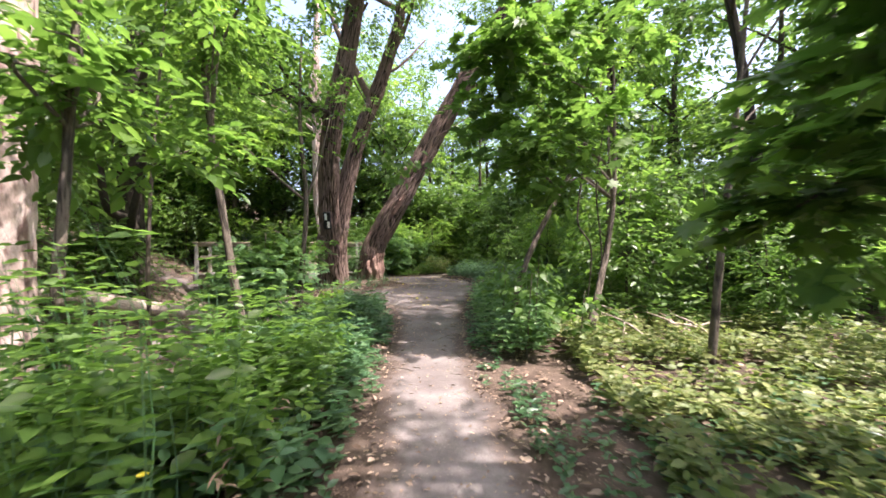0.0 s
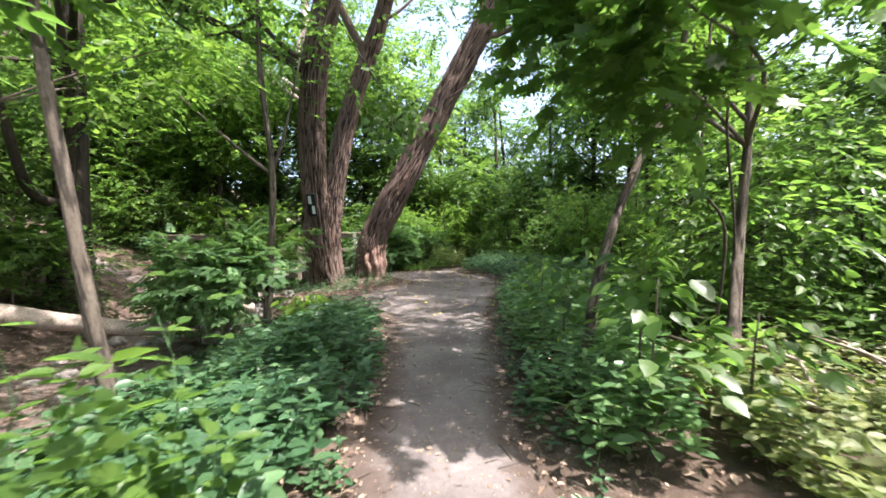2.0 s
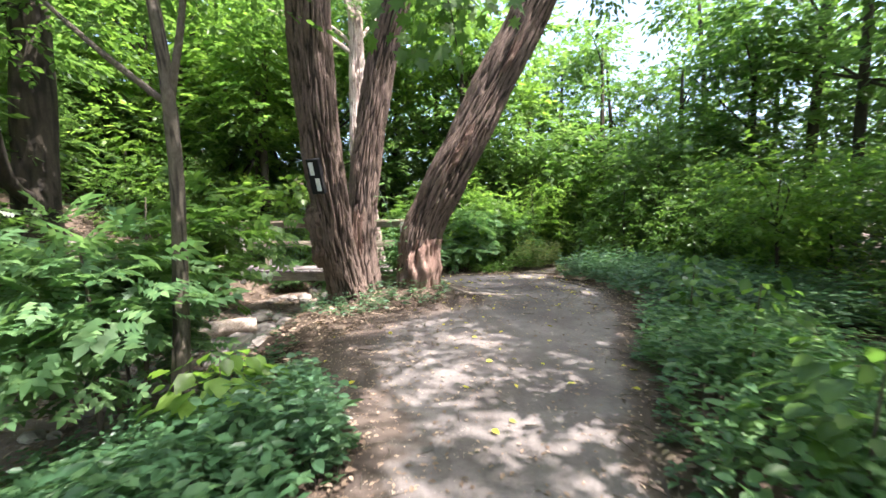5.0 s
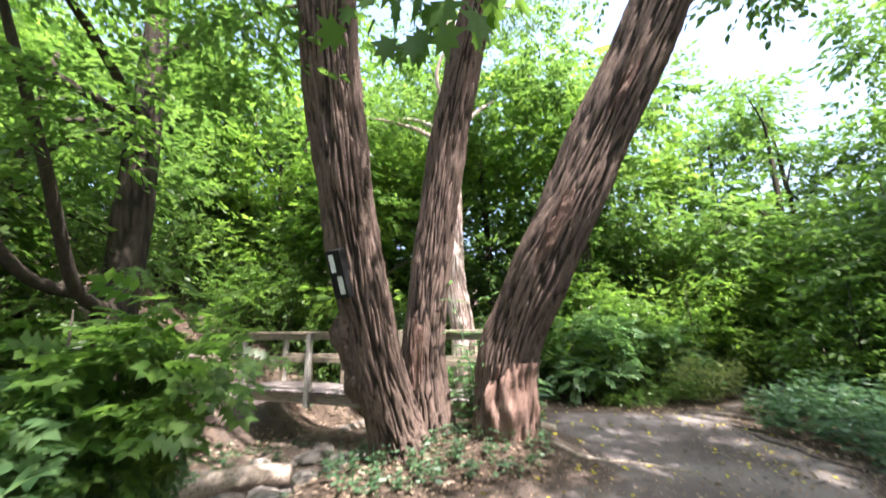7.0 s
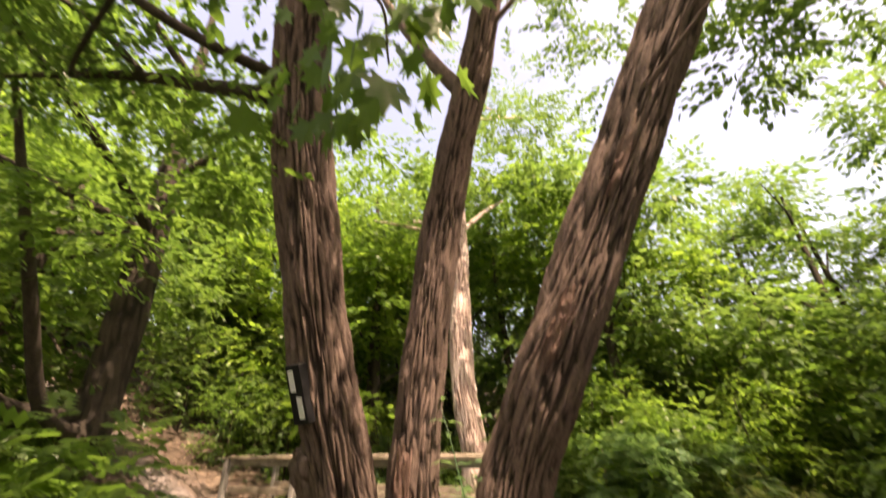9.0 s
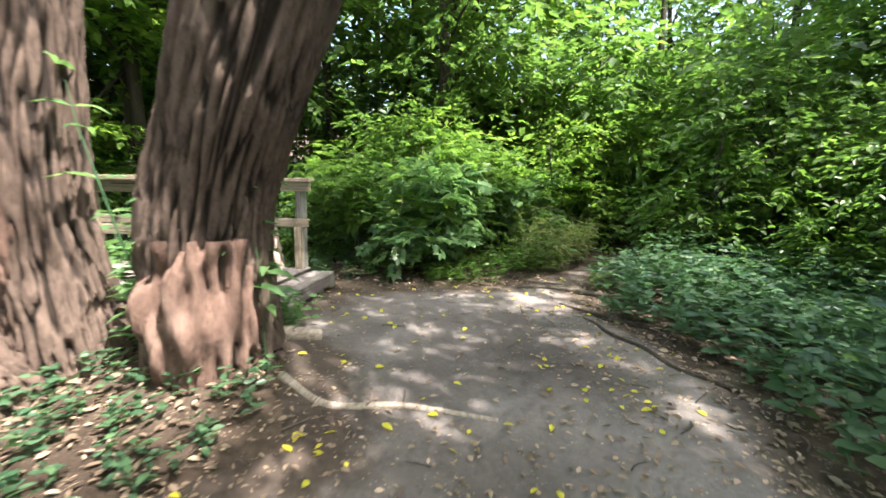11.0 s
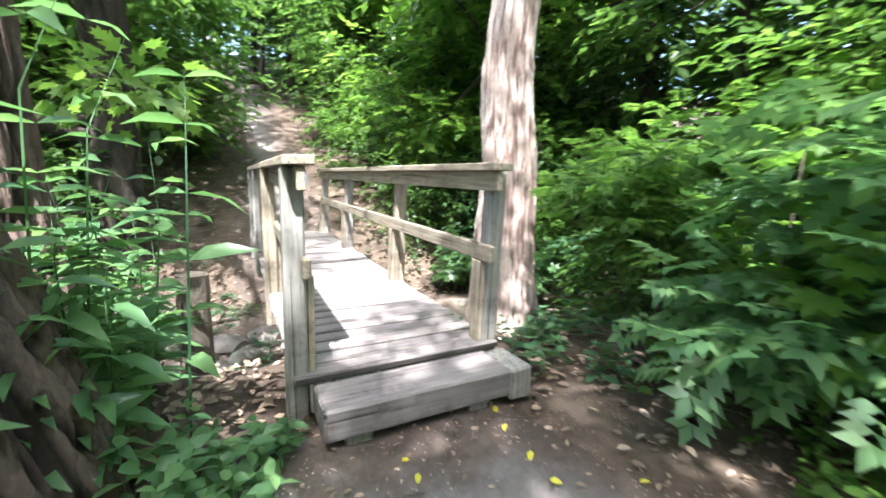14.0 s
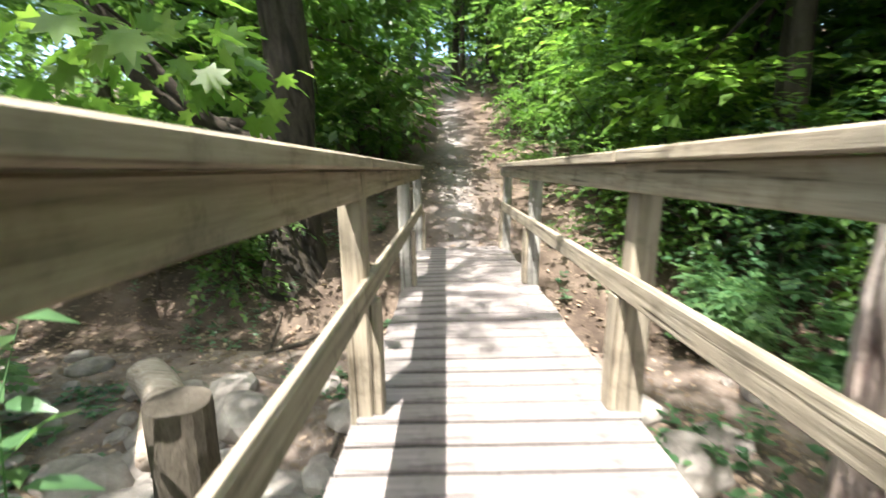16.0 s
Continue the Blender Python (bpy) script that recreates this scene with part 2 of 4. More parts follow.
def tube(points, sides, rings, ridge=0.0, lumps=0.0, ends=True, depth=None):
    """Vertices and faces of a round limb along (x, y, z, radius) points; ridge: depth of upright bark furrows."""
    c = spline(points, rings)
    verts, faces = [], []
    seed = Vector((points[0][0] * 3.1, points[0][1] * 1.7, 0))
    run = 0.0
    for i in range(rings):
        ax = Vector(c[min(i + 1, rings - 1), :3] - c[max(i - 1, 0), :3]).normalized()
        side = ax.cross(Vector((0, 1, 0.13))).normalized()
        up = side.cross(ax)
        if i:
            run += float(np.linalg.norm(c[i, :3] - c[i - 1, :3]))
        r0 = max(float(c[i, 3]), 0.002)
        for k in range(sides):
            a = 2 * math.pi * k / sides
            ca, sa = math.cos(a), math.sin(a)
            r = r0
            if lumps:
                r += lumps * r0 * noise.noise(Vector((ca * 1.3, sa * 1.3, run * 1.1)) + seed)
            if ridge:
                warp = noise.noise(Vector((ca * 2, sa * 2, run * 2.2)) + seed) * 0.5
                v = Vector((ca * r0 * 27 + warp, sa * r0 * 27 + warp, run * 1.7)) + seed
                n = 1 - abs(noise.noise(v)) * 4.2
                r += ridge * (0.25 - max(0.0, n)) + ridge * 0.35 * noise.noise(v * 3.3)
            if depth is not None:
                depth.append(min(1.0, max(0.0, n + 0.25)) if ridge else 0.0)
            p = Vector(c[i, :3]) + (side * ca + up * sa) * r
            verts.append((p.x, p.y, p.z))
    for i in range(rings - 1):
        for k in range(sides):
            q = (k + 1) % sides
            faces.append((i * sides + k, i * sides + q, (i + 1) * sides + q, (i + 1) * sides + k))
    if ends:
        faces.append(tuple(range(sides - 1, -1, -1)))
        faces.append(tuple((rings - 1) * sides + k for k in range(sides)))
    return verts, faces


def joined(name, pieces, mat, smooth=False):
    verts, faces = [], []
    for v, f in pieces:
        n = len(verts)
        verts += list(v)
        faces += [tuple(i + n for i in q) for q in f]
    return fresh(name, verts, faces, mat, smooth)


# leaf outlines: along the midrib y, across x, lift z; faces
OVATE = (np.array([(0, 0, 0), (-0.27, 0.28, 0.07), (-0.24, 0.62, 0.05), (0, 1, -0.1), (0.24, 0.62, 0.05), (0.27, 0.28, 0.07), (0, 0.5, 0)]),
         [(0, 6, 2, 1), (6, 3, 2), (0, 5, 4, 6), (6, 4, 3)])
LANCE = (np.array([(0, 0, 0), (-0.09, 0.3, 0.05), (-0.085, 0.62, -0.02), (0, 1, -0.28), (0.085, 0.62, -0.02), (0.09, 0.3, 0.05), (0, 0.5, 0.0)]),
         [(0, 6, 2, 1), (6, 3, 2), (0, 5, 4, 6), (6, 4, 3)])
OVAL = (np.array([(0, 0, 0), (-0.25, 0.3, 0.06), (-0.21, 0.66, 0.04), (0, 1, -0.08), (0.21, 0.66, 0.04), (0.25, 0.3, 0.06)]), [(0, 3, 2, 1), (0, 5, 4, 3)])
SMALL = (np.array([(0, 0, 0), (-0.26, 0.42, 0.05), (0, 1, -0.04), (0.26, 0.42, 0.05)]), [(0, 2, 1), (0, 3, 2)])
LOBED = (np.array([(0, 0, 0), (-0.34, -0.08, 0.03), (-0.26, 0.14, 0.03), (-0.62, 0.3, 0.0), (-0.3, 0.42, 0.03), (-0.38, 0.74, 0.0), (-0.12, 0.66, 0.02),
                   (0, 1.05, -0.06), (0.12, 0.66, 0.02), (0.38, 0.74, 0.0), (0.3, 0.42, 0.03), (0.62, 0.3, 0.0), (0.26, 0.14, 0.03), (0.34, -0.08, 0.03)]),
         [(0, 2, 1), (0, 4, 3, 2), (0, 6, 5, 4), (0, 7, 6), (0, 8, 7), (0, 10, 9, 8), (0, 12, 11, 10), (0, 13, 12)])
BLADE = (np.array([(-0.02, 0, 0), (0.02, 0, 0), (-0.025, 0.4, 0.05), (0.025, 0.4, 0.05), (-0.015, 0.75, 0.02), (0.015, 0.75, 0.02), (0, 1, -0.12)]),
         [(0, 1, 3, 2), (2, 3, 5, 4), (4, 5, 6)])


def pinnate(pairs=4):
    """A compound leaf: narrow leaflets in pairs along a stalk, and one at its tip."""
    v, f = [], []
    for k in range(2 * pairs + 1):
        end = k == 2 * pairs
        y, hand = (0.62 if end else 0.16 + 0.46 * (k // 2) / (pairs - 1)), (0 if end else (1 if k % 2 else -1))
        dx, dy = (0.0, 0.38) if end else (hand * 0.33, 0.15)
        n = len(v)
        v += [(0, y, 0.0), (dx * 0.45 - dy * 0.26, y + dy * 0.45 + dx * 0.26, 0.015), (dx, y + dy, -0.06), (dx * 0.45 + dy * 0.26, y + dy * 0.45 - dx * 0.26, 0.015)]
        f.append((n, n + 3, n + 2, n + 1))
    return np.array(v), f


PINNATE = pinnate()


def unit(a):
    return a / np.maximum(np.linalg.norm(a, axis=1, keepdims=True), 1e-6)


def leaf_mesh(name, at, along, sizes, mat, shape=OVATE, up=(0, 0, 1), tilt=0.35, wide=1.0):
    """One mesh of many leaves: bases, directions of the midribs and lengths."""
    at, along = np.asarray(at, float), unit(np.asarray(along, float))
    n = len(at)
    up = np.asarray(up, float) + rng.normal(0, tilt, (n, 3))
    side = unit(np.cross(along, up))
    nrm = np.cross(side, along)
    tpl, faces = shape
    s = np.asarray(sizes, float)[:, None, None]
    co = at[:, None, :] + s * (tpl[None, :, 0:1] * wide * side[:, None, :] + tpl[None, :, 1:2] * along[:, None, :] + tpl[None, :, 2:3] * nrm[:, None, :])
    k = len(tpl)
    flat = np.concatenate([np.array(f) for f in faces])
    sizes_f = np.array([len(f) for f in faces])
    loops = (flat[None, :] + (np.arange(n) * k)[:, None]).ravel().astype(np.int32)
    totals = np.tile(sizes_f, n)
    starts = np.concatenate([[0], np.cumsum(totals)[:-1]]).astype(np.int32)
    me = bpy.data.meshes.new(name)
    me.vertices.add(n * k)
    me.vertices.foreach_set("co", co.ravel())
    me.loops.add(len(loops))
    me.loops.foreach_set("vertex_index", loops)
    me.polygons.add(len(totals))
    me.polygons.foreach_set("loop_start", starts)
    me.polygons.foreach_set("loop_total", totals.astype(np.int32))
    me.update(calc_edges=True)
    me.materials.append(mat)
    return me


def sprays(starts, dirs, lengths, leaves, leaf, droop=0.25):
    """Bases, directions and lengths of leaves set in turn along twigs."""
    starts, dirs = np.asarray(starts, float), unit(np.asarray(dirs, float))
    m = len(starts)
    side = unit(np.cross(dirs, np.array([0, 0, 1.0]) + rng.normal(0, 0.15, (m, 3))))
    lengths = np.broadcast_to(np.asarray(lengths, float), (m,))
    at, along, size = [], [], []
    for k in range(leaves):
        f = (k + 0.7) / leaves
        p = starts + dirs * (lengths * f)[:, None]
        p[:, 2] -= droop * lengths * f * f
        hand = 1 if k % 2 else -1
        d = dirs * (0.55 + 0.5 * f) + side * hand * (1.15 - 0.75 * f) + rng.normal(0, 0.22, (m, 3))
        d[:, 2] -= 0.3
        at.append(p + rng.normal(0, 0.02, (m, 3)))
        along.append(d)
        size.append(leaf * rng.uniform(0.65, 1.2, m))
    return np.concatenate(at), np.concatenate(along), np.concatenate(size)


def cloud(n, centre, radius, hollow=0.35):
    """n points in an uneven ball of the given radii, thinner in the middle, and the way out from it."""
    d = unit(rng.normal(0, 1, (n, 3)))
    r = (hollow + (1 - hollow) * rng.random(n)) ** 0.7
    return np.asarray(centre) + d * r[:, None] * np.asarray(radius), d


def crown_mesh(name, clumps, mat, leaf=0.13, per=11, twig=0.55, shape=OVATE):
    """A crown from clumps (x, y, z, radius, flatness, sprays)."""
    st, dr = [], []
    for x, y, z, r, flat, n in clumps:
        p, d = cloud(int(n), (x, y, z), (r, r, r * flat))
        d[:, 2] *= 0.35
        st.append(p - d * twig * 0.5)
        dr.append(d + rng.normal(0, 0.35, d.shape) * (1, 1, 0.4))
    st, dr = np.concatenate(st), np.concatenate(dr)
    at, al, sz = sprays(st, dr, twig * rng.uniform(0.6, 1.2, len(st)), per, leaf)
    return leaf_mesh(name, at, al, sz, mat, shape)


# ---------------------------------------------------------------- the ground
def creek_x(y):
    return -6.0 + 0.5 * math.sin(y * 0.28 + 0.4)


def ground_z(x, y):
    z = 0.14 * sm(11, 16.5, y) + 0.06 * sm(1.5, 8, x)
    z += 0.22 * math.exp(-((x + 2.45) ** 2 + (y - 14.05) ** 2) / 0.75)
    d = x - creek_x(y)
    z -= 0.78 * sm(4.4 - 1.8 * sm(10, 12.3, y), 1.2, d) * sm(-3.2, -1.7, d)
    h = -8.6 - x
    if h > 0:
        z += 0.3 * min(h, 3.0) * sm(0, 3, h) + 0.35 * min(h - 3, 30) * (h > 3)
    off = min(1.0, max(0.0, -path_in(x, y)))
    z += 0.05 * off * noise.noise(Vector((x * 0.8, y * 0.8, 0))) + 0.012 * noise.noise(Vector((x * 3, y * 3, 4)))
    return z


LEFT_EDGE = ((-6, -0.5), (0, -0.5), (3, -0.58), (5.7, -0.76), (8, -1.0), (9, -1.35), (10, -2.2), (11, -2.75), (12.2, -2.75), (12.9, -2.2), (13.6, -1.6), (14.7, -2.4), (15.14, -3.2), (16.34, -3.2), (16.64, -2.5), (17.24, -1.2), (17.94, -0.5), (21, 0.9), (26, 3.2))
RIGHT_EDGE = ((-6, 0.64), (0, 0.62), (2.5, 0.52), (5.7, 0.36), (9, 0.56), (11, 0.8), (13, 1.1), (14.64, 1.1), (15.64, 0.75), (16.44, 0.25), (17.94, 0.05), (21, 1.4), (26, 3.8))


def along_edge(edge, y):
    return float(np.interp(y, [e[0] for e in edge], [e[1] for e in edge]))


def path_in(x, y):
    """How far inside the trodden path a place is, in metres (outside: minus)."""
    wob = 0.13 * noise.noise(Vector((x * 1.3, y * 1.3, 9))) + 0.06 * noise.noise(Vector((x * 4, y * 4, 3)))
    d = min(x - along_edge(LEFT_EDGE, y), along_edge(RIGHT_EDGE, y) - x) + wob
    hill = min(0.95 - abs(y - (15.0 - 0.16 * (-8.6 - x))) + wob, -8.2 - x, x + 34)
    return max(min(d, 26 - y), hill)


def sheet(name, xs, ys, zf, mat, keep=None):
    verts = [(x, y, zf(x, y)) for y in ys for x in xs]
    w = len(xs)
    faces = []
    for j in range(len(ys) - 1):
        for i in range(w - 1):
            if keep is None or keep(0.5 * (xs[i] + xs[i + 1]), 0.5 * (ys[j] + ys[j + 1])):
                faces.append((j * w + i, j * w + i + 1, (j + 1) * w + i + 1, (j + 1) * w + i))
    used = sorted({i for f in faces for i in f})
    back = {v: i for i, v in enumerate(used)}
    return fresh(name, [verts[i] for i in used], [tuple(back[i] for i in f) for f in faces], mat, True)


def grade(lo, a, b, hi, step):
    near = list(np.arange(a, b + 1e-6, step))
    out, s, x = [], step, b
    while x < hi:
        s *= 1.25
        x += s
        out.append(x)
    s, x, low = step, a, []
    while x > lo:
        s *= 1.25
        x -= s
        low.append(x)
    return low[::-1] + near + out


tagged(part("ground", sheet("ground", grade(-400, -11, 6, 400, 0.13), grade(-400, -3, 21, 400, 0.13), ground_z, LITTER)),
       "brown forest floor of soil, twigs and leaf litter", "ground", kind="structure")
path_mesh = sheet("path", list(np.arange(-34, -8.6, 0.2)) + list(np.arange(-8.6, 4.6, 0.07)), list(np.arange(-6, 26, 0.09)),
                          lambda x, y: ground_z(x, y) + 0.02 - 0.045 * sm(0.12, -0.02, path_in(x, y)) - 0.012 * sm(0.3, 0.9, path_in(x, y)),
                          DIRT, lambda x, y: path_in(x, y) > -0.06)
path_mesh.attributes.new("margin", 'FLOAT', 'POINT').data.foreach_set("value", [sm(0.5 + 0.9 * sm(8.2, 9.6, v.co.y) * sm(0.2, -1.2, v.co.x), -0.02, path_in(v.co.x, v.co.y)) for v in path_mesh.vertices])
tagged(part("path", path_mesh),
       "trodden grey-brown dirt footpath with leaf bits", "path", kind="structure")
tagged(part("creek_bed", sheet("creek_bed", list(np.arange(-9, -3.0, 0.1)), list(np.arange(-10, 34, 0.14)),
                               lambda x, y: ground_z(x, y) + 0.02 - 0.05 * sm(1.15, 1.75, abs(x - creek_x(y))),
                               GRAVEL, lambda x, y: abs(x - creek_x(y)) < 1.7)),
       "dry gravelly creek bed with pale silt", "creek bed", kind="structure")


# ---------------------------------------------------------------- the footbridge
BRIDGE = pose(-3.2, 15.86, 0.415, 0, 0, 99)
LENGTH, HALF = 5.8, 0.63
POSTS = (0.095, 1.76, 3.84, 5.6)


def build_bridge():
    b = thing("footbridge", "weathered timber footbridge with handrails over a dry creek", "footbridge", BRIDGE)
    for sx in (-0.45, 0.0, 0.45):
        part("beam", box_mesh("beam", (0.1, LENGTH - 0.1, 0.2), WOOD_RAIL, 0.01, (sx, LENGTH / 2, -0.148), 0.004), b)
    for sx in (-1, 1):
        for i, y in enumerate(POSTS):
            low = -0.42 if i in (0, 3) else -0.3
            lean = (1.6 if sx > 0 else 0.6) + random.uniform(-0.2, 0.2)
            part("post", box_mesh("post", (0.105, 0.105, 1.088 - low), WOOD_CLEAT if i == 1 else WOOD_POST, 0.01, (0, 0, (1.088 + low) / 2), 0.005), b,
                 m=pose(sx * 0.598, y, 0, random.uniform(-0.4, 0.4), lean, 0))
            part("cleat", box_mesh("cleat", (0.042, 0.098, 0.53), WOOD_CLEAT, 0.006, (0, 0, 0.265), 0.004), b, m=pose(sx * 0.522, y + 0.004, 0.002, 0, lean, 0))
        for j, (y0, y1) in enumerate(((-0.07, 1.76), (1.765, LENGTH - 0.1))):
            part("top_rail_board", box_mesh("top_rail_board", (0.042, y1 - y0, 0.116), WOOD_RAIL, 0.006, (0, 0, 0), 0.003), b,
                 m=pose(sx * 0.557, (y0 + y1) / 2, 1.029, 0, 1.5 * sx, 0))
            part("rail_cap", box_mesh("rail_cap", (0.15, y1 - y0 + (0.012 if j == 0 else 0.02), 0.048), WOOD_RAIL, 0.007, (0, 0, 0), 0.004), b,
                 m=pose(sx * 0.565, (y0 + y1) / 2 + (-0.012 if j == 0 else 0.005), 1.114 - 0.002 * j, 0, 0.5 * sx, 0))
        part("mid_rail", box_mesh("mid_rail", (0.042, LENGTH - 0.25, 0.105), WOOD_RAIL, 0.008, (0, 0, 0), 0.004), b,
             m=pose(sx * 0.54, LENGTH / 2 - 0.165, 0.587, 0, 1.5 * sx, 0))
    part("fascia", box_mesh("fascia", (1.08, 0.035, 0.17), WOOD_POST, 0.005, (0, 0, 0), 0.003), b, m=pose(0, 0.03, -0.135))
    part("blue_blaze", box_mesh("blue_blaze", (0.006, 0.046, 0.07), PAINT_BLUE, 0.002), b, "faded blue paint mark", m=pose(-0.5345, -0.042, 1.035))
    board = box_mesh("deck_board", (2 * HALF, 0.136, 0.04), WOOD_DECK, 0.006, (0, 0, -0.022), 0.003)
    # Sides facing the gaps are painted dark, so the gaps read as lines.
    board.materials.append(GAP_SHADE)
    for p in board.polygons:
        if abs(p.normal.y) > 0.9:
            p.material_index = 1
    for i in range(int(LENGTH / 0.152)):
        part("deck_board", board, b, m=pose(random.uniform(-0.012, 0.012), 0.066 + i * 0.152, random.uniform(-0.003, 0.003), 0, 0, random.uniform(-0.25, 0.25)))
    return b


build_bridge()
step = thing("timber_step", "worn grey timber step in front of the footbridge", "step", BRIDGE)
part("tread", box_mesh("tread", (1.06, 0.3, 0.17), WOOD_DECK, 0.014, (0, 0, 0), 0.008), step, m=pose(0.0, -0.16, -0.12, 0, 0, 0.4))
part("end_block", box_mesh("end_block", (0.15, 0.3, 0.2), WOOD_POST, 0.014, (0, 0, 0), 0.01), step, m=pose(0.61, -0.15, -0.145, 0, 0, 2))
for sx in (-0.35, 0.35):
    part("bearer", box_mesh("bearer", (0.14, 0.24, 0.14), WOOD_POST, 0.01, (0, 0, 0), 0.006), step, m=pose(sx, -0.15, -0.272))


# ---------------------------------------------------------------- trees
def limb(points, sides=8, rings=12, ridge=0.0, lumps=0.1):
    return tube(points, sides, rings, ridge, lumps)


def tree(name, label, knots, bark, limbs=(), clumps=(), leaf_mat=None, leaf=0.13, per=11, twig=0.55, shape=OVAL, sides=24, rings=40, ridge=0.01, lumps=0.12, group="", category="tree"):
    """A tree: trunk knots and limb knots (x, y, z, radius) and crown clumps (x, y, z, radius, flatness, sprays) in world metres."""
    x, y, z = knots[0][:3]
    m = Matrix.Translation((x, y, z))
    ob = thing(name, label, category, m, group)

    def rel(ps):
        return [(p[0] - x, p[1] - y, p[2] - z, p[3]) for p in ps]
    depth = []
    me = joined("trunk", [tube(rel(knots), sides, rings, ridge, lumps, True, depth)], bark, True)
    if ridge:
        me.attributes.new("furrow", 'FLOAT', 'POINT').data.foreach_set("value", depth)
    part("trunk", me, ob)
    for l in limbs:
        part("limb", joined("limb", [limb(rel(l), max(5, sides // 3) if sides < 30 else 12, 5 if sides < 8 else 14, ridge * 0.4)], bark, True), ob)
    if clumps:
        part("crown", crown_mesh("crown", [(c[0] - x, c[1] - y, c[2] - z, *c[3:]) for c in clumps], leaf_mat, leaf, per, twig, shape), ob)
    return ob


def ring_clumps(cx, cy, z0, z1, spread, n, r, sprays_each, flat=0.6):
    out = []
    for i in range(n):
        a = rng.uniform(0, 2 * math.pi)
        d = spread * math.sqrt(rng.random())
        out.append((cx + d * math.cos(a), cy + d * math.sin(a), rng.uniform(z0, z1), r * rng.uniform(0.7, 1.3), flat, sprays_each))
    return out


def limbs_to(knots, clumps, count, r):
    """Curved limbs from the upper trunk out to some of the clumps."""
    out = []
    k = np.array(knots)
    for c in clumps[:count]:
        z = min(max(c[2] - 0.9 * abs(c[3]) - 0.6, k[0, 2] + 0.5 * (k[-1, 2] - k[0, 2])), k[-1, 2])
        b = [float(np.interp(z, k[:, 2], k[:, i])) for i in (0, 1)]
        mid = ((b[0] + c[0]) / 2 + rng.normal(0, 0.15), (b[1] + c[1]) / 2 + rng.normal(0, 0.15), (z + c[2]) / 2 + 0.15, r * 0.7)
        out.append([(b[0], b[1], z, r), mid, (c[0], c[1], c[2], r * 0.3)])
    return out


# the three large furrowed trunks beside the path
K1 = [(-3.55, 13.36, 0.05, 0.39), (-3.56, 13.16, 0.5, 0.315), (-3.47, 12.67, 1.5, 0.29), (-3.36, 12.09, 3.0, 0.285), (-3.05, 11.4, 4.9, 0.27), (-2.6, 11.0, 6.3, 0.24), (-2.2, 10.6, 8.2, 0.19), (-1.9, 10.2, 11, 0.1)]
K2 = [(-3.55, 13.97, 0.05, 0.42), (-3.55, 13.9, 0.4, 0.34), (-3.51, 13.82, 1.5, 0.28), (-3.32, 13.819, 3.0, 0.265), (-2.78, 13.624, 5.0, 0.24), (-1.95, 13.3, 6.9, 0.2), (-1.3, 13.0, 9.0, 0.13), (-1.0, 12.8, 12, 0.06)]
K3 = [(-2.5, 14.22, 0.02, 0.5), (-2.55, 14.21, 0.4, 0.43), (-2.3, 14.1, 1.5, 0.375), (-1.44, 13.9, 3.0, 0.345), (-0.34, 13.8, 5.0, 0.32), (1.1, 13.6, 7.5, 0.27), (2.4, 13.4, 10.0, 0.18), (3.2, 13.3, 13, 0.09)]
C1 = ring_clumps(-1.3, 8.9, 8.0, 12, 2.6, 11, 1.4, 85) + [(-5.2, 10.3, 5.9, 0.8, 0.4, 65), (-6.5, 9.6, 6.3, 0.9, 0.4, 70), (-3.9, 9.2, 5.9, 0.7, 0.4, 55), (-5.9, 8.9, 7.0, 0.9, 0.5, 70)] + ring_clumps(-4.0, 9.4, 6.8, 9.5, 1.8, 4, 1.0, 60)
C2 = ring_clumps(-2.2, 13.2, 8.5, 13, 2.7, 6, 1.25, 65) + ring_clumps(0.3, 16.1, 8.5, 12, 1.5, 4, 1.15, 55)
C3 = ring_clumps(4.7, 12.2, 8.0, 13.5, 2.6, 8, 1.3, 65) + [(0.9, 14.9, 6.0, 0.8, 0.7, 45), (1.6, 15.1, 7.0, 1.0, 0.7, 60), (2.3, 13.0, 6.6, 1.0, 0.7, 60), (3.2, 14.4, 7.4, 1.0, 0.7, 60)]
TRIO = []
for knots, clumps, lab in ((K1, C1, "large tree with deeply furrowed bark and a painted trail marker"),
                           (K2, C2, "large leaning tree with furrowed grey-brown bark"),
                           (K3, C3, "strongly leaning tree with furrowed bark and a bare scar")):
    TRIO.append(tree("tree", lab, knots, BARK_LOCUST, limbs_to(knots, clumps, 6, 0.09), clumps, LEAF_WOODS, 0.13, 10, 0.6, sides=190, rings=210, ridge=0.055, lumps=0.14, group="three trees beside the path"))



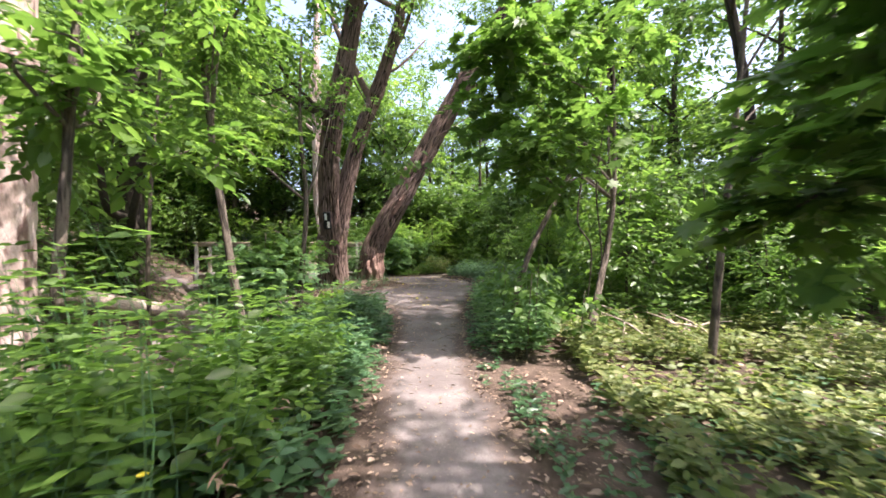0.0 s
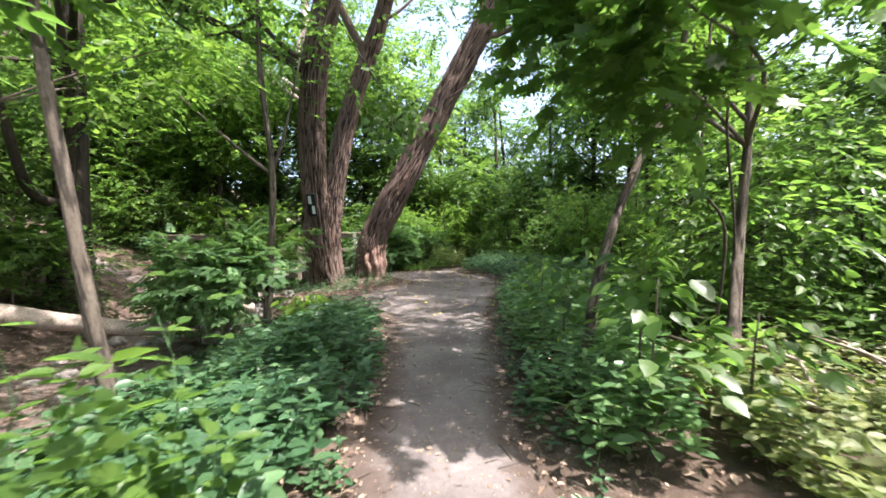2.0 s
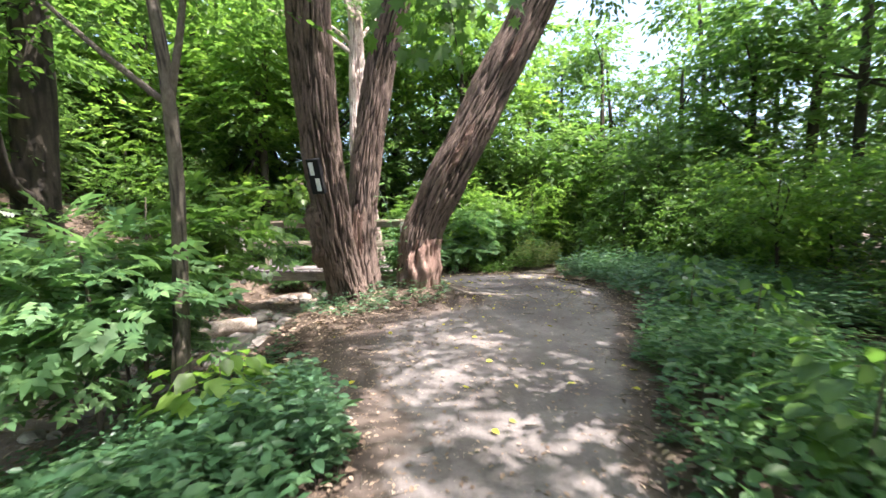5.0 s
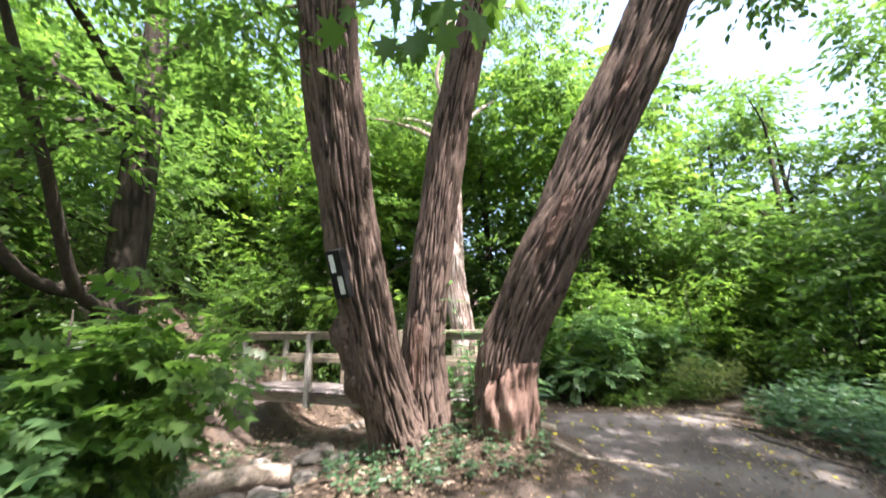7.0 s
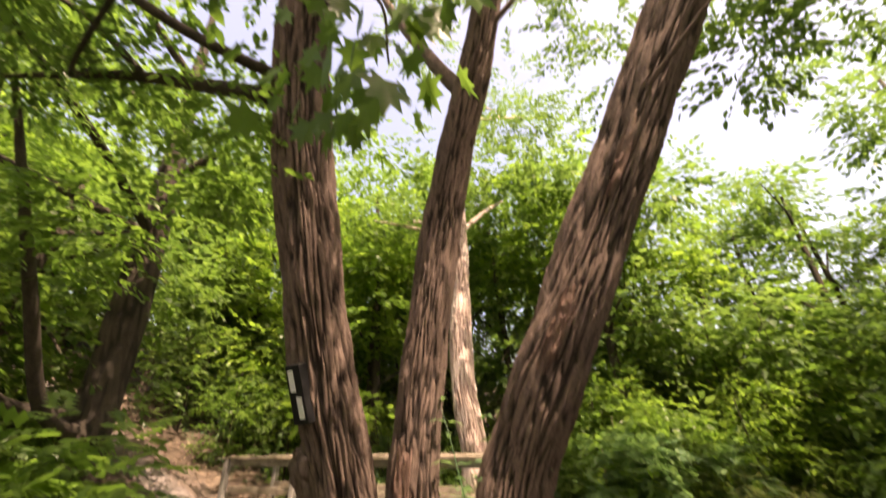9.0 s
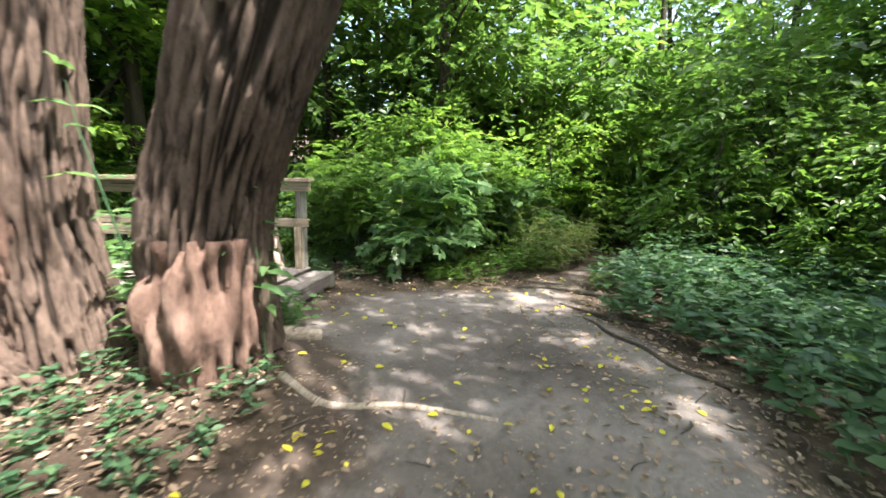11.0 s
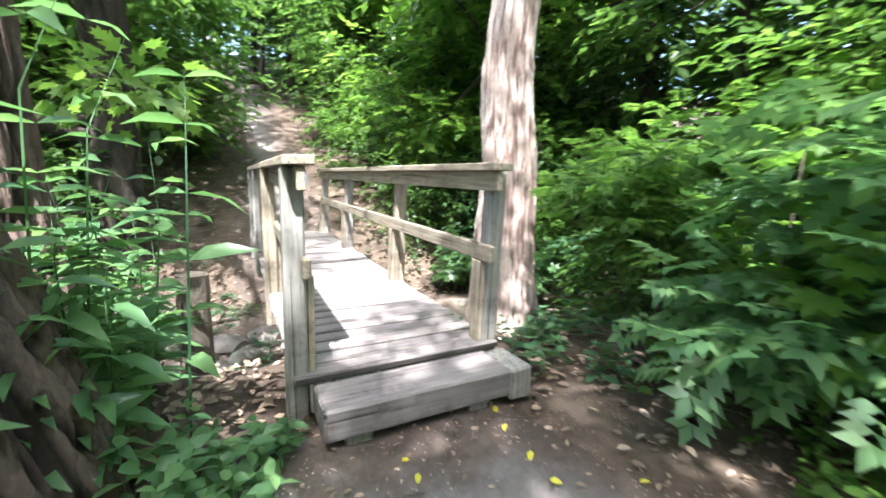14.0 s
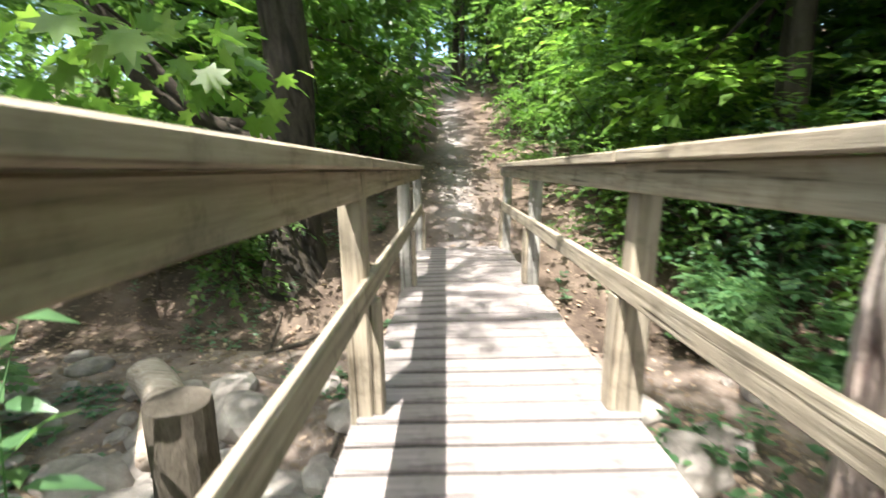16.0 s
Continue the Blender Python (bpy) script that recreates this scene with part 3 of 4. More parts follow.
def bark_patch(name, label, knots, z0, z1, way, half, lift, mat, parent, bulge=0.0, seed=0.0):
    """A patch of bare or swollen bark that hugs a trunk between two heights, with a ragged rim."""
    c = spline(knots, 120)
    base = Vector(knots[0][:3])
    rows, cols, verts, faces = 40, 40, [], []
    mid = math.atan2(way[1], way[0])
    for i in range(rows + 1):
        z = z0 + (z1 - z0) * i / rows
        x, y, r = (float(np.interp(z, c[:, 2], c[:, k])) for k in (0, 1, 3))
        for j in range(cols + 1):
            a = mid + half * (2 * j / cols - 1)
            u, w = 2 * i / rows - 1, 2 * j / cols - 1
            edge = 1 - math.sqrt(u * u + w * w) + 0.4 * noise.noise(Vector((w * 2.2, u * 1.4, seed))) + 0.75 * noise.noise(Vector((w * 8, u * 1.5, seed)))
            up = min(1.0, max(0.0, edge * 4))
            rough = 0.018 * noise.noise(Vector((w * 9, u * 3, seed + 3))) + 0.02 * noise.noise(Vector((w * 3, u * 3, seed + 7)))
            d = r * 1.05 - 0.06 + (lift + 0.07) * up + bulge * max(0.0, edge) + rough
            verts.append((x + d * math.cos(a) - base.x, y + d * math.sin(a) - base.y, z - base.z))
    w = cols + 1
    for i in range(rows):
        for j in range(cols):
            faces.append((i * w + j, i * w + j + 1, (i + 1) * w + j + 1, (i + 1) * w + j))
    return part(name, fresh(name, verts, faces, mat, True), parent, label)


T1, T2, T3 = TRIO
bark_patch("scar", "bare pinkish wood scar", K3, 0.1, 1.15, (0.62, -0.78), 0.85, 0.025, BARK_BARE, T3, 0.12, 1)
bark_patch("scar", "bare pinkish wood scar", K3, 2.3, 3.1, (0.3, -1), 0.3, 0.012, BARK_BARE, T3, 0.0, 5)
bark_patch("scar", "bare pinkish wood scar", K3, 3.9, 4.7, (0.5, -1), 0.22, 0.012, BARK_BARE, T3, 0.0, 8)
bark_patch("scar", "lighter flaking bark", K2, 0.8, 1.7, (0.2, -1), 0.4, 0.01, BARK_BARE, T2, 0.0, 2)
bark_patch("burl", "swollen burl", K1, 1.1, 1.75, (-0.75, -0.65), 0.65, 0.02, BARK_LOCUST, T1, 0.11, 3)
bark_patch("burl", "swollen burl", K1, 0.7, 1.15, (-0.7, -0.7), 0.55, 0.02, BARK_LOCUST, T1, 0.09, 6)
for parent, pts in ((T1, [(-3.05, 11.4, 4.85, 0.1), (-4.0, 11.0, 5.3, 0.085), (-5.5, 10.3, 5.9, 0.06), (-7.2, 9.4, 6.2, 0.03)]),
                    (T1, [(-5.0, 10.55, 5.7, 0.05), (-5.6, 9.8, 6.6, 0.035), (-6.4, 8.8, 7.2, 0.02)]),
                    (T1, [(-3.05, 11.3, 5.0, 0.06), (-3.3, 10.3, 5.0, 0.045), (-3.9, 9.5, 5.7, 0.035), (-4.0, 8.9, 6.4, 0.02), (-3.5, 8.4, 7.2, 0.012)]),
                    (T1, [(-3.6, 9.9, 5.3, 0.03), (-4.4, 9.9, 5.0, 0.024), (-5.2, 10.0, 5.4, 0.018), (-5.9, 10.2, 6.4, 0.01)]),
                    (T2, [(-2.3, 13.45, 6.1, 0.12), (-2.75, 13.2, 6.9, 0.1), (-3.5, 12.9, 8.6, 0.06), (-3.8, 12.6, 10, 0.03)]),
                    (T2, [(-1.95, 13.3, 6.9, 0.05), (-1.3, 13.3, 7.3, 0.04), (-0.6, 13.6, 8.2, 0.02)]),
                    (T3, [(-0.34, 13.6, 4.95, 0.03), (0.3, 13.2, 5.2, 0.02), (1.0, 12.9, 5.6, 0.01)])):
    x, y, z = parent.matrix_world.translation
    part("limb", joined("limb", [tube([(p[0] - x, p[1] - y, p[2] - z, p[3]) for p in pts], 10, 18, 0, 0.15)], BARK_DARK if parent == T1 else BARK_LOCUST, True), parent)

# spray of large maple leaves that hangs over the clearing
twig = [(-2.5, 11.0, 6.0, 0.02), (-1.7, 10.75, 4.6, 0.014), (-1.1, 10.6, 3.7, 0.009), (-0.95, 10.55, 3.1, 0.005)]
hang = thing("maple_branch", "hanging maple branch with large dark green leaves", "branch", Matrix.Translation(twig[0][:3]))
part("stem", joined("stem", [tube([(p[0] + 2.5, p[1] - 11.0, p[2] - 6.0, p[3]) for p in twig], 6, 18)], BARK_DARK, True), hang)
hp, hd = cloud(90, (1.35, -0.4, -2.5), (0.8, 0.5, 0.62), 0.1)
hd[:, 2] -= 1.3
part("leaves", leaf_mesh("leaves", hp, hd, rng.uniform(0.12, 0.21, 90), LEAF_MAPLE, LOBED, (0.2, -0.6, 0.6), 0.5), hang)

# low spray of pale maple leaves over the creek bank beside the footbridge
twig = [(-3.5, 13.98, 2.7, 0.016), (-4.1, 14.0, 2.55, 0.012), (-4.8, 14.0, 2.2, 0.009), (-5.7, 14.05, 1.9, 0.005)]
hang = thing("maple_branch", "low maple branch with pale sunlit lobed leaves beside the footbridge", "branch", Matrix.Translation(twig[0][:3]))
part("stem", joined("stem", [tube([(p[0] + 3.5, p[1] - 13.98, p[2] - 2.7, p[3]) for p in twig], 6, 18)], BARK_DARK, True), hang)
hp, hd = cloud(130, (-1.55, 0.0, -0.6), (1.1, 0.7, 0.33), 0.05)
hd[:, 2] -= 0.4
part("leaves", leaf_mesh("leaves", hp, hd, rng.uniform(0.1, 0.17, 130), LEAF_BRIGHT, LOBED, (0, 0, 1), 0.4), hang)

# painted marker on the first trunk
mark = thing("trail_marker", "black painted rectangle with two offset white bars on a tree trunk", "trail marker", look((-3.395, 12.085, 2.14), (-3.385, 11.085, 1.753), 0))
part("backing", box_mesh("backing", (0.2, 0.52, 0.1), PAINT_BLACK, 0.004, (0, 0, 0), 0.006), mark)
part("white_bar", box_mesh("white_bar", (0.07, 0.19, 0.008), PAINT_WHITE, 0.002), mark, m=pose(0.03, 0.118, -0.053))
part("white_bar", box_mesh("white_bar", (0.07, 0.19, 0.008), PAINT_WHITE, 0.002), mark, m=pose(-0.03, -0.118, -0.053))

# the pale tree beside the footbridge
KW = [(-4.6, 17.14, -0.3, 0.46), (-4.68, 17.17, 0.2, 0.34), (-4.88, 17.29, 1.5, 0.27), (-5.18, 17.41, 3.0, 0.255), (-5.45, 17.86, 6.0, 0.22), (-5.6, 18.14, 10, 0.15), (-5.6, 18.24, 13, 0.07)]
CW = ring_clumps(-5.6, 18.4, 7, 14, 3.2, 12, 1.4, 70)
tree("tree", "tall tree with pale pinkish flaking bark beside the footbridge", KW, BARK_PALE, limbs_to(KW, CW, 6, 0.08), CW, LEAF_WOODS, 0.13, 10, 0.6, sides=96, rings=200, ridge=0.035)

# dark many-limbed tree across the creek
KD = [(-9.3, 12.15, -0.8, 0.66), (-9.3, 12.17, 0.05, 0.5), (-9.3, 12.25, 1.5, 0.36), (-9.35, 12.3, 3.0, 0.34), (-9.2, 12.25, 6.0, 0.27), (-9.0, 12.1, 9.0, 0.17), (-9, 12, 12, 0.07)]
CD = ring_clumps(-8.8, 11.4, 4.2, 12, 4.0, 13, 1.3, 65) + ring_clumps(-7.6, 11.6, 5.5, 8.5, 1.6, 5, 1.1, 60)
tree("tree", "dark-barked tree with arching low limbs across the creek", KD, BARK_DARK,
     limbs_to(KD, CD, 8, 0.1) + [[(-9.3, 12.2, 1.9, 0.13), (-8.6, 11.4, 2.3, 0.1), (-7.7, 10.6, 3.9, 0.08), (-7.0, 9.6, 6.2, 0.04)],
                                 [(-9.3, 12.2, 2.2, 0.12), (-8.9, 10.9, 2.4, 0.1), (-8.4, 10.0, 3.6, 0.08), (-8.2, 9.2, 6.0, 0.04)]],
     CD, LEAF_MAPLE, 0.14, 10, 0.6, sides=32, rings=60, ridge=0.02)


def sapling(label, knots, clumps, mat=LEAF_MAPLE, leaf=0.13, bark=BARK_GREY, shape=OVAL, per=10, limbs=None, group="saplings"):
    return tree("sapling", label, knots, bark, limbs_to(knots, clumps, 5, knots[0][3] * 0.4) if limbs is None else limbs, clumps, mat, leaf, per, 0.5, shape, 18, 44, 0.007, 0.16, group, "sapling")


sapling("slender grey sapling with forked stem on the creek bank", [(-3.4, 9.64, -0.2, 0.082), (-3.25, 9.56, 1.2, 0.06), (-3.13, 9.4, 2.5, 0.052), (-3.2, 9.2, 4.2, 0.04), (-3.1, 9, 6, 0.02)],
        ring_clumps(-3.5, 9.6, 3.6, 7.5, 1.9, 11, 0.85, 24),
        limbs=[[(-3.13, 9.42, 2.45, 0.035), (-2.85, 9.3, 3.1, 0.025), (-2.5, 9.1, 4.2, 0.012)], [(-3.15, 9.42, 2.4, 0.035), (-3.7, 9.2, 2.9, 0.025), (-4.4, 9.0, 3.6, 0.012)]])
sapling("slender sapling beside the weeds of the footpath", [(-2.62, 5.5, -0.1, 0.062), (-2.85, 5.5, 1.2, 0.052), (-3.1, 5.5, 2.8, 0.042), (-3.3, 5.5, 4.6, 0.02)], ring_clumps(-3.2, 5.5, 2.9, 5.2, 1.3, 9, 0.75, 20), LEAF_MAPLE)
sapling("thin leaning sapling beside the footpath", [(0.95, 6.0, 0, 0.055), (1.25, 6.35, 1, 0.045), (1.9, 7.0, 2.1, 0.04), (2.6, 7.6, 3.2, 0.03), (3.1, 8, 4.6, 0.015)], ring_clumps(2.0, 7.2, 2.6, 4.6, 1.4, 6, 0.75, 18), LEAF_MAPLE)
sapling("thin pale sapling beside a brush pile", [(3.0, 4.6, 0, 0.045), (3.05, 4.55, 1.0, 0.04), (3.15, 4.5, 2.2, 0.034), (3.3, 4.4, 4.4, 0.018)], ring_clumps(4.2, 4.3, 3.0, 4.8, 0.6, 3, 0.6, 16), LEAF_MAPLE)
sapling("broad-leaved young maple overhanging the footpath", [(2.05, 5.82, 0, 0.06), (2.35, 6.2, 0.7, 0.05), (2.62, 6.52, 1.4, 0.045), (2.75, 6.6, 2.4, 0.035), (2.7, 6.5, 4.2, 0.015)], ring_clumps(1.75, 5.6, 2.1, 4.4, 1.15, 13, 0.65, 22), LEAF_MAPLE, 0.16, shape=LOBED)
sapling("leaning young maple with large dark leaves", [(1.75, 1.55, 0, 0.05), (2.0, 1.75, 0.8, 0.04), (2.3, 2.0, 1.6, 0.035), (2.5, 2.2, 3.0, 0.02)], ring_clumps(2.35, 2.1, 1.2, 3.3, 0.75, 9, 0.5, 13), LEAF_MAPLE, 0.17, shape=LOBED)
tree("tree", "thick tree trunk with sunlit flaking bark", [(-5.15, 4.6, -0.4, 0.5), (-5.1, 4.6, 1.0, 0.4), (-5.05, 4.6, 3.0, 0.37), (-5.0, 4.6, 7.0, 0.3), (-5.0, 4.6, 11, 0.15)], BARK_PALE, (), ring_clumps(-4.2, 4.8, 6, 11, 3, 9, 1.3, 40), LEAF_WOODS, sides=48, rings=90, ridge=0.025)
for lab, kn, cl, mt, sh, lf in (
        ("young maple with layered bright leaves beside the footpath", [(-2.5, 2.6, 0, 0.04), (-2.5, 2.7, 1.5, 0.035), (-2.4, 2.8, 4.2, 0.015)], ring_clumps(-2.8, 3.0, 2.0, 3.9, 0.9, 9, 0.6, 18), LEAF_MAPLE, OVATE, 0.15),
        ("slim young tree with layered bright leaves", [(-4.5, 6.3, -0.2, 0.035), (-4.5, 6.3, 1.8, 0.028), (-4.3, 6.4, 5.4, 0.012)], ring_clumps(-4.0, 6.6, 3.0, 5.8, 1.3, 9, 0.8, 22), LEAF_BRIGHT, OVAL, 0.14),
        ("slim young tree with light leaves at the wood edge", [(3.6, 9.3, 0, 0.05), (3.7, 9.2, 2, 0.04), (3.7, 9.2, 5.8, 0.015)], ring_clumps(3.7, 9.3, 2.4, 6, 1.3, 10, 0.85, 26), LEAF_BRIGHT, OVAL, 0.14)):
    sapling(lab, kn, cl, mt, lf, shape=sh)
KF = [(-12.0, 19.4, 1.0, 0.2), (-12.4, 19.3, 1.8, 0.17), (-13.0, 19.1, 3.5, 0.15), (-13.6, 19.2, 8, 0.08)]
CF = ring_clumps(-13.4, 19.2, 6, 10, 2.4, 7, 1.1, 30)
tree("tree", "thin dark tree with a pale scarred stem on the hillside", KF, BARK_DARK, limbs_to(KF, CF, 4, 0.05), CF, LEAF_WOODS, sides=16, rings=40)

# ---------------------------------------------------------------- woods all around
def wood_tree(height, spread, low, mat):
    lean = rng.normal(0, 0.5, 2)
    k = [(0, 0, -0.3, 0.2), (0, 0, 0.4, 0.15), (lean[0] * 0.4, lean[1] * 0.4, height * 0.45, 0.12), (lean[0], lean[1], height * 0.9, 0.05)]
    c = ring_clumps(lean[0], lean[1], height * low, height, spread, 14, 1.45, 37)
    return tree("woodland_tree", "leafy woodland tree with a dark slender trunk", k, BARK_DARK, limbs_to(k, c, 5, 0.05), c, mat, 0.268, 8, 0.8, SMALL, sides=10, rings=14, ridge=0, group="woods around the path")


def thicket(height, mat, leaf=0.13, shape=SMALL, each=27):
    c = ring_clumps(0, 0, height * 0.12, height, height * 0.38, 11, 0.55 + 0.12 * height, each, 0.75)
    k = [(0, 0, -0.1, 0.035), (0.05, 0.05, height * 0.6, 0.02), (0.1, 0, height, 0.008)]
    return tree("shrub", "dense green woodland shrub", k, BARK_DARK, limbs_to(k, c, 6, 0.014), c, mat, leaf, 8, 0.5, shape, sides=6, rings=6, ridge=0, group="shrubs of the understorey", category="shrub")


WOODS = [wood_tree(h, s, l, mt) for h, s, l, mt in ((9, 2.4, 0.2, LEAF_WOODS), (11, 2.8, 0.25, LEAF_MAPLE), (7, 2.2, 0.15, LEAF_WOODS), (13, 3.2, 0.3, LEAF_WOODS), (8, 2.4, 0.15, LEAF_BRIGHT))]
SHRUBS = [thicket(1.6, LEAF_WOODS), thicket(2.4, LEAF_MAPLE, 0.14, OVAL, 30), thicket(3.2, LEAF_WOODS, 0.15), thicket(2.0, LEAF_COOL), thicket(3.0, LEAF_MAPLE, 0.15), thicket(2.4, LEAF_BRIGHT, 0.14)]
FERNY = [tree("shrub", "young ash shrub with feathery compound leaves", [(0, 0, -0.1, 0.03), (0.05, 0.05, h * 0.6, 0.018), (0.1, 0, h, 0.007)], BARK_GREY, (), ring_clumps(0, 0, h * 0.4, h, h * 0.42, 10, 0.5, n), mt, 0.34, 4, 0.45, PINNATE, sides=6, rings=6, ridge=0, group="feathery shrubs", category="shrub") for h, n, mt in ((1.9, 16, LEAF_TALL), (2.4, 16, LEAF_MAPLE), (1.3, 14, LEAF_TALL))]
FAR_SHRUBS = [thicket(3.4, LEAF_WOODS, 0.22, SMALL, 28), thicket(4.2, LEAF_MAPLE, 0.22, SMALL, 28), thicket(3.0, LEAF_BRIGHT, 0.22, SMALL, 28)]
USED = set()


def clear_of(x, y, gap):
    if path_in(x, y) > -gap:
        return False
    if -9.6 < x < -2.2 and abs(y - (15.86 + (x + 3.2) * 0.158)) < 1.0 + gap * 0.5:
        return False
    return abs(x - creek_x(y)) > 1.5 + gap * 0.25


def put(kind, x, y, s, turn):
    m = pose(x, y, ground_z(x, y), 0, 0, turn)
    if kind.name not in USED:
        USED.add(kind.name)
        kind.matrix_world = m
    else:
        copy_thing(kind, m @ Matrix.Scale(s, 4))


def scatter(kinds, n, region, gap, apart, scale):
    spots = []
    tries = 0
    while len(spots) < n and tries < n * 60:
        tries += 1
        x, y = rng.uniform(region[0], region[1]), rng.uniform(region[2], region[3])
        if not clear_of(x, y, gap) or any((x - a) ** 2 + (y - b) ** 2 < apart ** 2 for a, b in spots):
            continue
        spots.append((x, y))
        put(kinds[int(rng.integers(len(kinds)))], x, y, rng.uniform(*scale), rng.uniform(0, 360))


# crowns high over the footpath and the clearing
for x, y, k, s in ((6.2, -4.6, 3, 1.0), (10.5, 7.5, 1, 1.1), (10.5, 11.0, 3, 1.0), (-5.2, -1.5, 1, 1.0), (-10.2, 8.0, 1, 1.0), (-10.4, 4.5, 3, 0.9), (-10.6, 0.5, 0, 1.1),
                   (-9.8, 19.5, 1, 1.0), (2.5, 27.5, 1, 0.95), (5.2, 25.5, 4, 1.0), (-0.8, 26.5, 4, 0.95), (8.2, 20.5, 1, 1.0), (-3.4, 23.0, 3, 0.85), (9.5, 16.5, 4, 1.1), (6.8, 23.2, 0, 0.9), (3.6, 30.5, 3, 0.9), (0.6, 29.5, 0, 1.1), (11.5, 14.0, 1, 1.0), (-12.5, 20.6, 0, 0.9), (-12.4, 10.2, 2, 1.2), (-3.0, 21.6, 0, 1.0), (-1.5, -4, 3, 1.0), (-6.5, 22.6, 3, 0.95), (-4.8, 24.2, 4, 1.3), (-8.6, 22.4, 1, 1.05), (-7.4, 25.4, 3, 1.1), (-15, 9.4, 1, 1.0), (-12.4, 11.0, 2, 1.0), (-16.5, 17.2, 4, 1.0), (-21, 15.8, 3, 1.0), (-18, 15.9, 1, 0.9), (-17.2, 16.9, 0, 1.0), (-22.5, 11.2, 1, 1.1), (-25, 14.5, 4, 1.2), (-19, 8.9, 4, 1.1), (-26.5, 12.6, 2, 1.3), (-27.5, 15.4, 4, 1.2), (-36.0, 11.0, 2, 1.4), (-37.5, 9.0, 4, 1.4), (-36.5, 13.2, 4, 1.3), (-33.0, 14.6, 2, 1.3), (-32.0, 8.2, 0, 1.2), (-24.5, 13.2, 0, 1.0)):
    put(WOODS[k], x, y, s, rng.uniform(0, 360))
scatter(WOODS, 10, (-28, -12, -6, 8), 2.0, 3.0, (0.8, 1.2))
scatter(WOODS, 14, (-28, -12, 16, 32), 2.0, 3.0, (0.8, 1.2))
scatter(WOODS, 13, (9.5, 24, 7, 34), 2.2, 3.4, (0.8, 1.2))
scatter(WOODS, 5, (13, 24, -6, 8), 2.2, 3.4, (0.8, 1.2))
scatter(WOODS, 9, (-10, -3, 23.5, 34), 1.6, 2.4, (0.8, 1.2))
scatter(WOODS, 6, (6.5, 13, 21.5, 34), 1.6, 2.4, (0.8, 1.2))
scatter(WOODS, 6, (-3, 6.5, 30, 37), 1.6, 2.2, (0.8, 1.0))
scatter(WOODS[2:3] + WOODS[4:], 9, (-19, -9.5, 18.5, 26), 1.6, 2.4, (0.9, 1.3))
scatter(WOODS, 5, (-9, 8, -16, -6), 1.5, 2.6, (0.8, 1.1))
scatter(SHRUBS, 18, (-4.5, 5.5, 19.3, 23.5), 1.2, 1.2, (0.6, 1.1))
scatter(SHRUBS, 16, (3.4, 8, 7.5, 18), 2.2, 1.6, (0.6, 1.0))
scatter(SHRUBS, 8, (4.8, 8, -2, 7.5), 1.5, 1.7, (0.6, 1.0))
scatter(SHRUBS, 20, (-14, -8.2, 0, 11.4), 1.0, 1.6, (0.6, 1.1))
scatter(SHRUBS, 14, (-14, -8.6, 17, 23), 0.8, 1.4, (0.7, 1.2))
scatter(FAR_SHRUBS, 24, (-28, -14, -2, 28), 1.4, 1.9, (0.8, 1.4))
scatter(FAR_SHRUBS, 18, (8.5, 22, -4, 32), 1.0, 1.9, (0.8, 1.4))
scatter(FAR_SHRUBS, 10, (-3, 6.5, 22.5, 28), 0.8, 1.6, (0.9, 1.5))
scatter(SHRUBS[1:2] + SHRUBS[5:], 7, (4.0, 8.0, 16.5, 21.5), 2.0, 1.5, (0.7, 1.0))
scatter(FAR_SHRUBS, 22, (-9, 9, 22.5, 34), 0.8, 1.8, (0.9, 1.5))
scatter(FAR_SHRUBS, 7, (-9, 9, -14, -4), 0.9, 1.8, (0.8, 1.3))


for x, y, k, s in ((-2.2, 19.6, 1, 0.85), (-3.3, 19.9, 1, 1.1), (-4.9, 19.7, 1, 0.9), (-6.0, 20.2, 3, 1.1), (-7.2, 19.9, 1, 0.9)):
    put(SHRUBS[k], x, y, s, rng.uniform(0, 360))
for x, y, k, s in ((-3.9, 9.3, 0, 0.85), (-4.5, 10.2, 1, 0.9), (-5.2, 10.6, 0, 0.8), (-8.6, 10.2, 1, 0.9), (-2.7, 18.9, 1, 0.8), (-1.9, 19.2, 1, 0.8), (-2.2, 17.95, 2, 0.5), (-3.4, 17.9, 1, 0.6), (-1.3, 20.4, 0, 0.8), (-7.8, 17.9, 2, 0.6), (-6.8, 18.6, 2, 0.6), (-3.5, 18.4, 0, 0.6), (-4.0, 19.2, 1, 0.8)):
    put(FERNY[k], x, y, s, rng.uniform(0, 360))


for x, y, k, s in ((-9.3, 17.7, 0, 1.0), (-8.8, 18.9, 3, 1.0), (-10.7, 17.1, 2, 0.8), (-12.2, 16.3, 4, 0.8), (-13.8, 12.3, 4, 0.8), (-14.8, 16.0, 2, 0.9)):
    put(SHRUBS[k], x, y, s, rng.uniform(0, 360))
# Added trees: high crowns, mostly out of view, that shade path and clearing.
KI = [(5.6, 1.9, 0, 0.18), (5.5, 1.8, 3, 0.14), (5.0, 1.0, 8, 0.09), (4.6, 0.5, 11, 0.04)]
CI = ring_clumps(4.3, 0.2, 7.4, 11.0, 1.8, 8, 1.2, 55)
tree("tree", "slim tall tree with a high leafy crown, added to shade the ground", KI, BARK_DARK, limbs_to(KI, CI, 5, 0.05), CI, LEAF_WOODS, sides=16, rings=30, ridge=0.008)
KG = [(6.4, 14.6, 0, 0.2), (6.3, 14.6, 3, 0.15), (5.8, 14.4, 8, 0.1), (5.2, 14.2, 11, 0.05)]
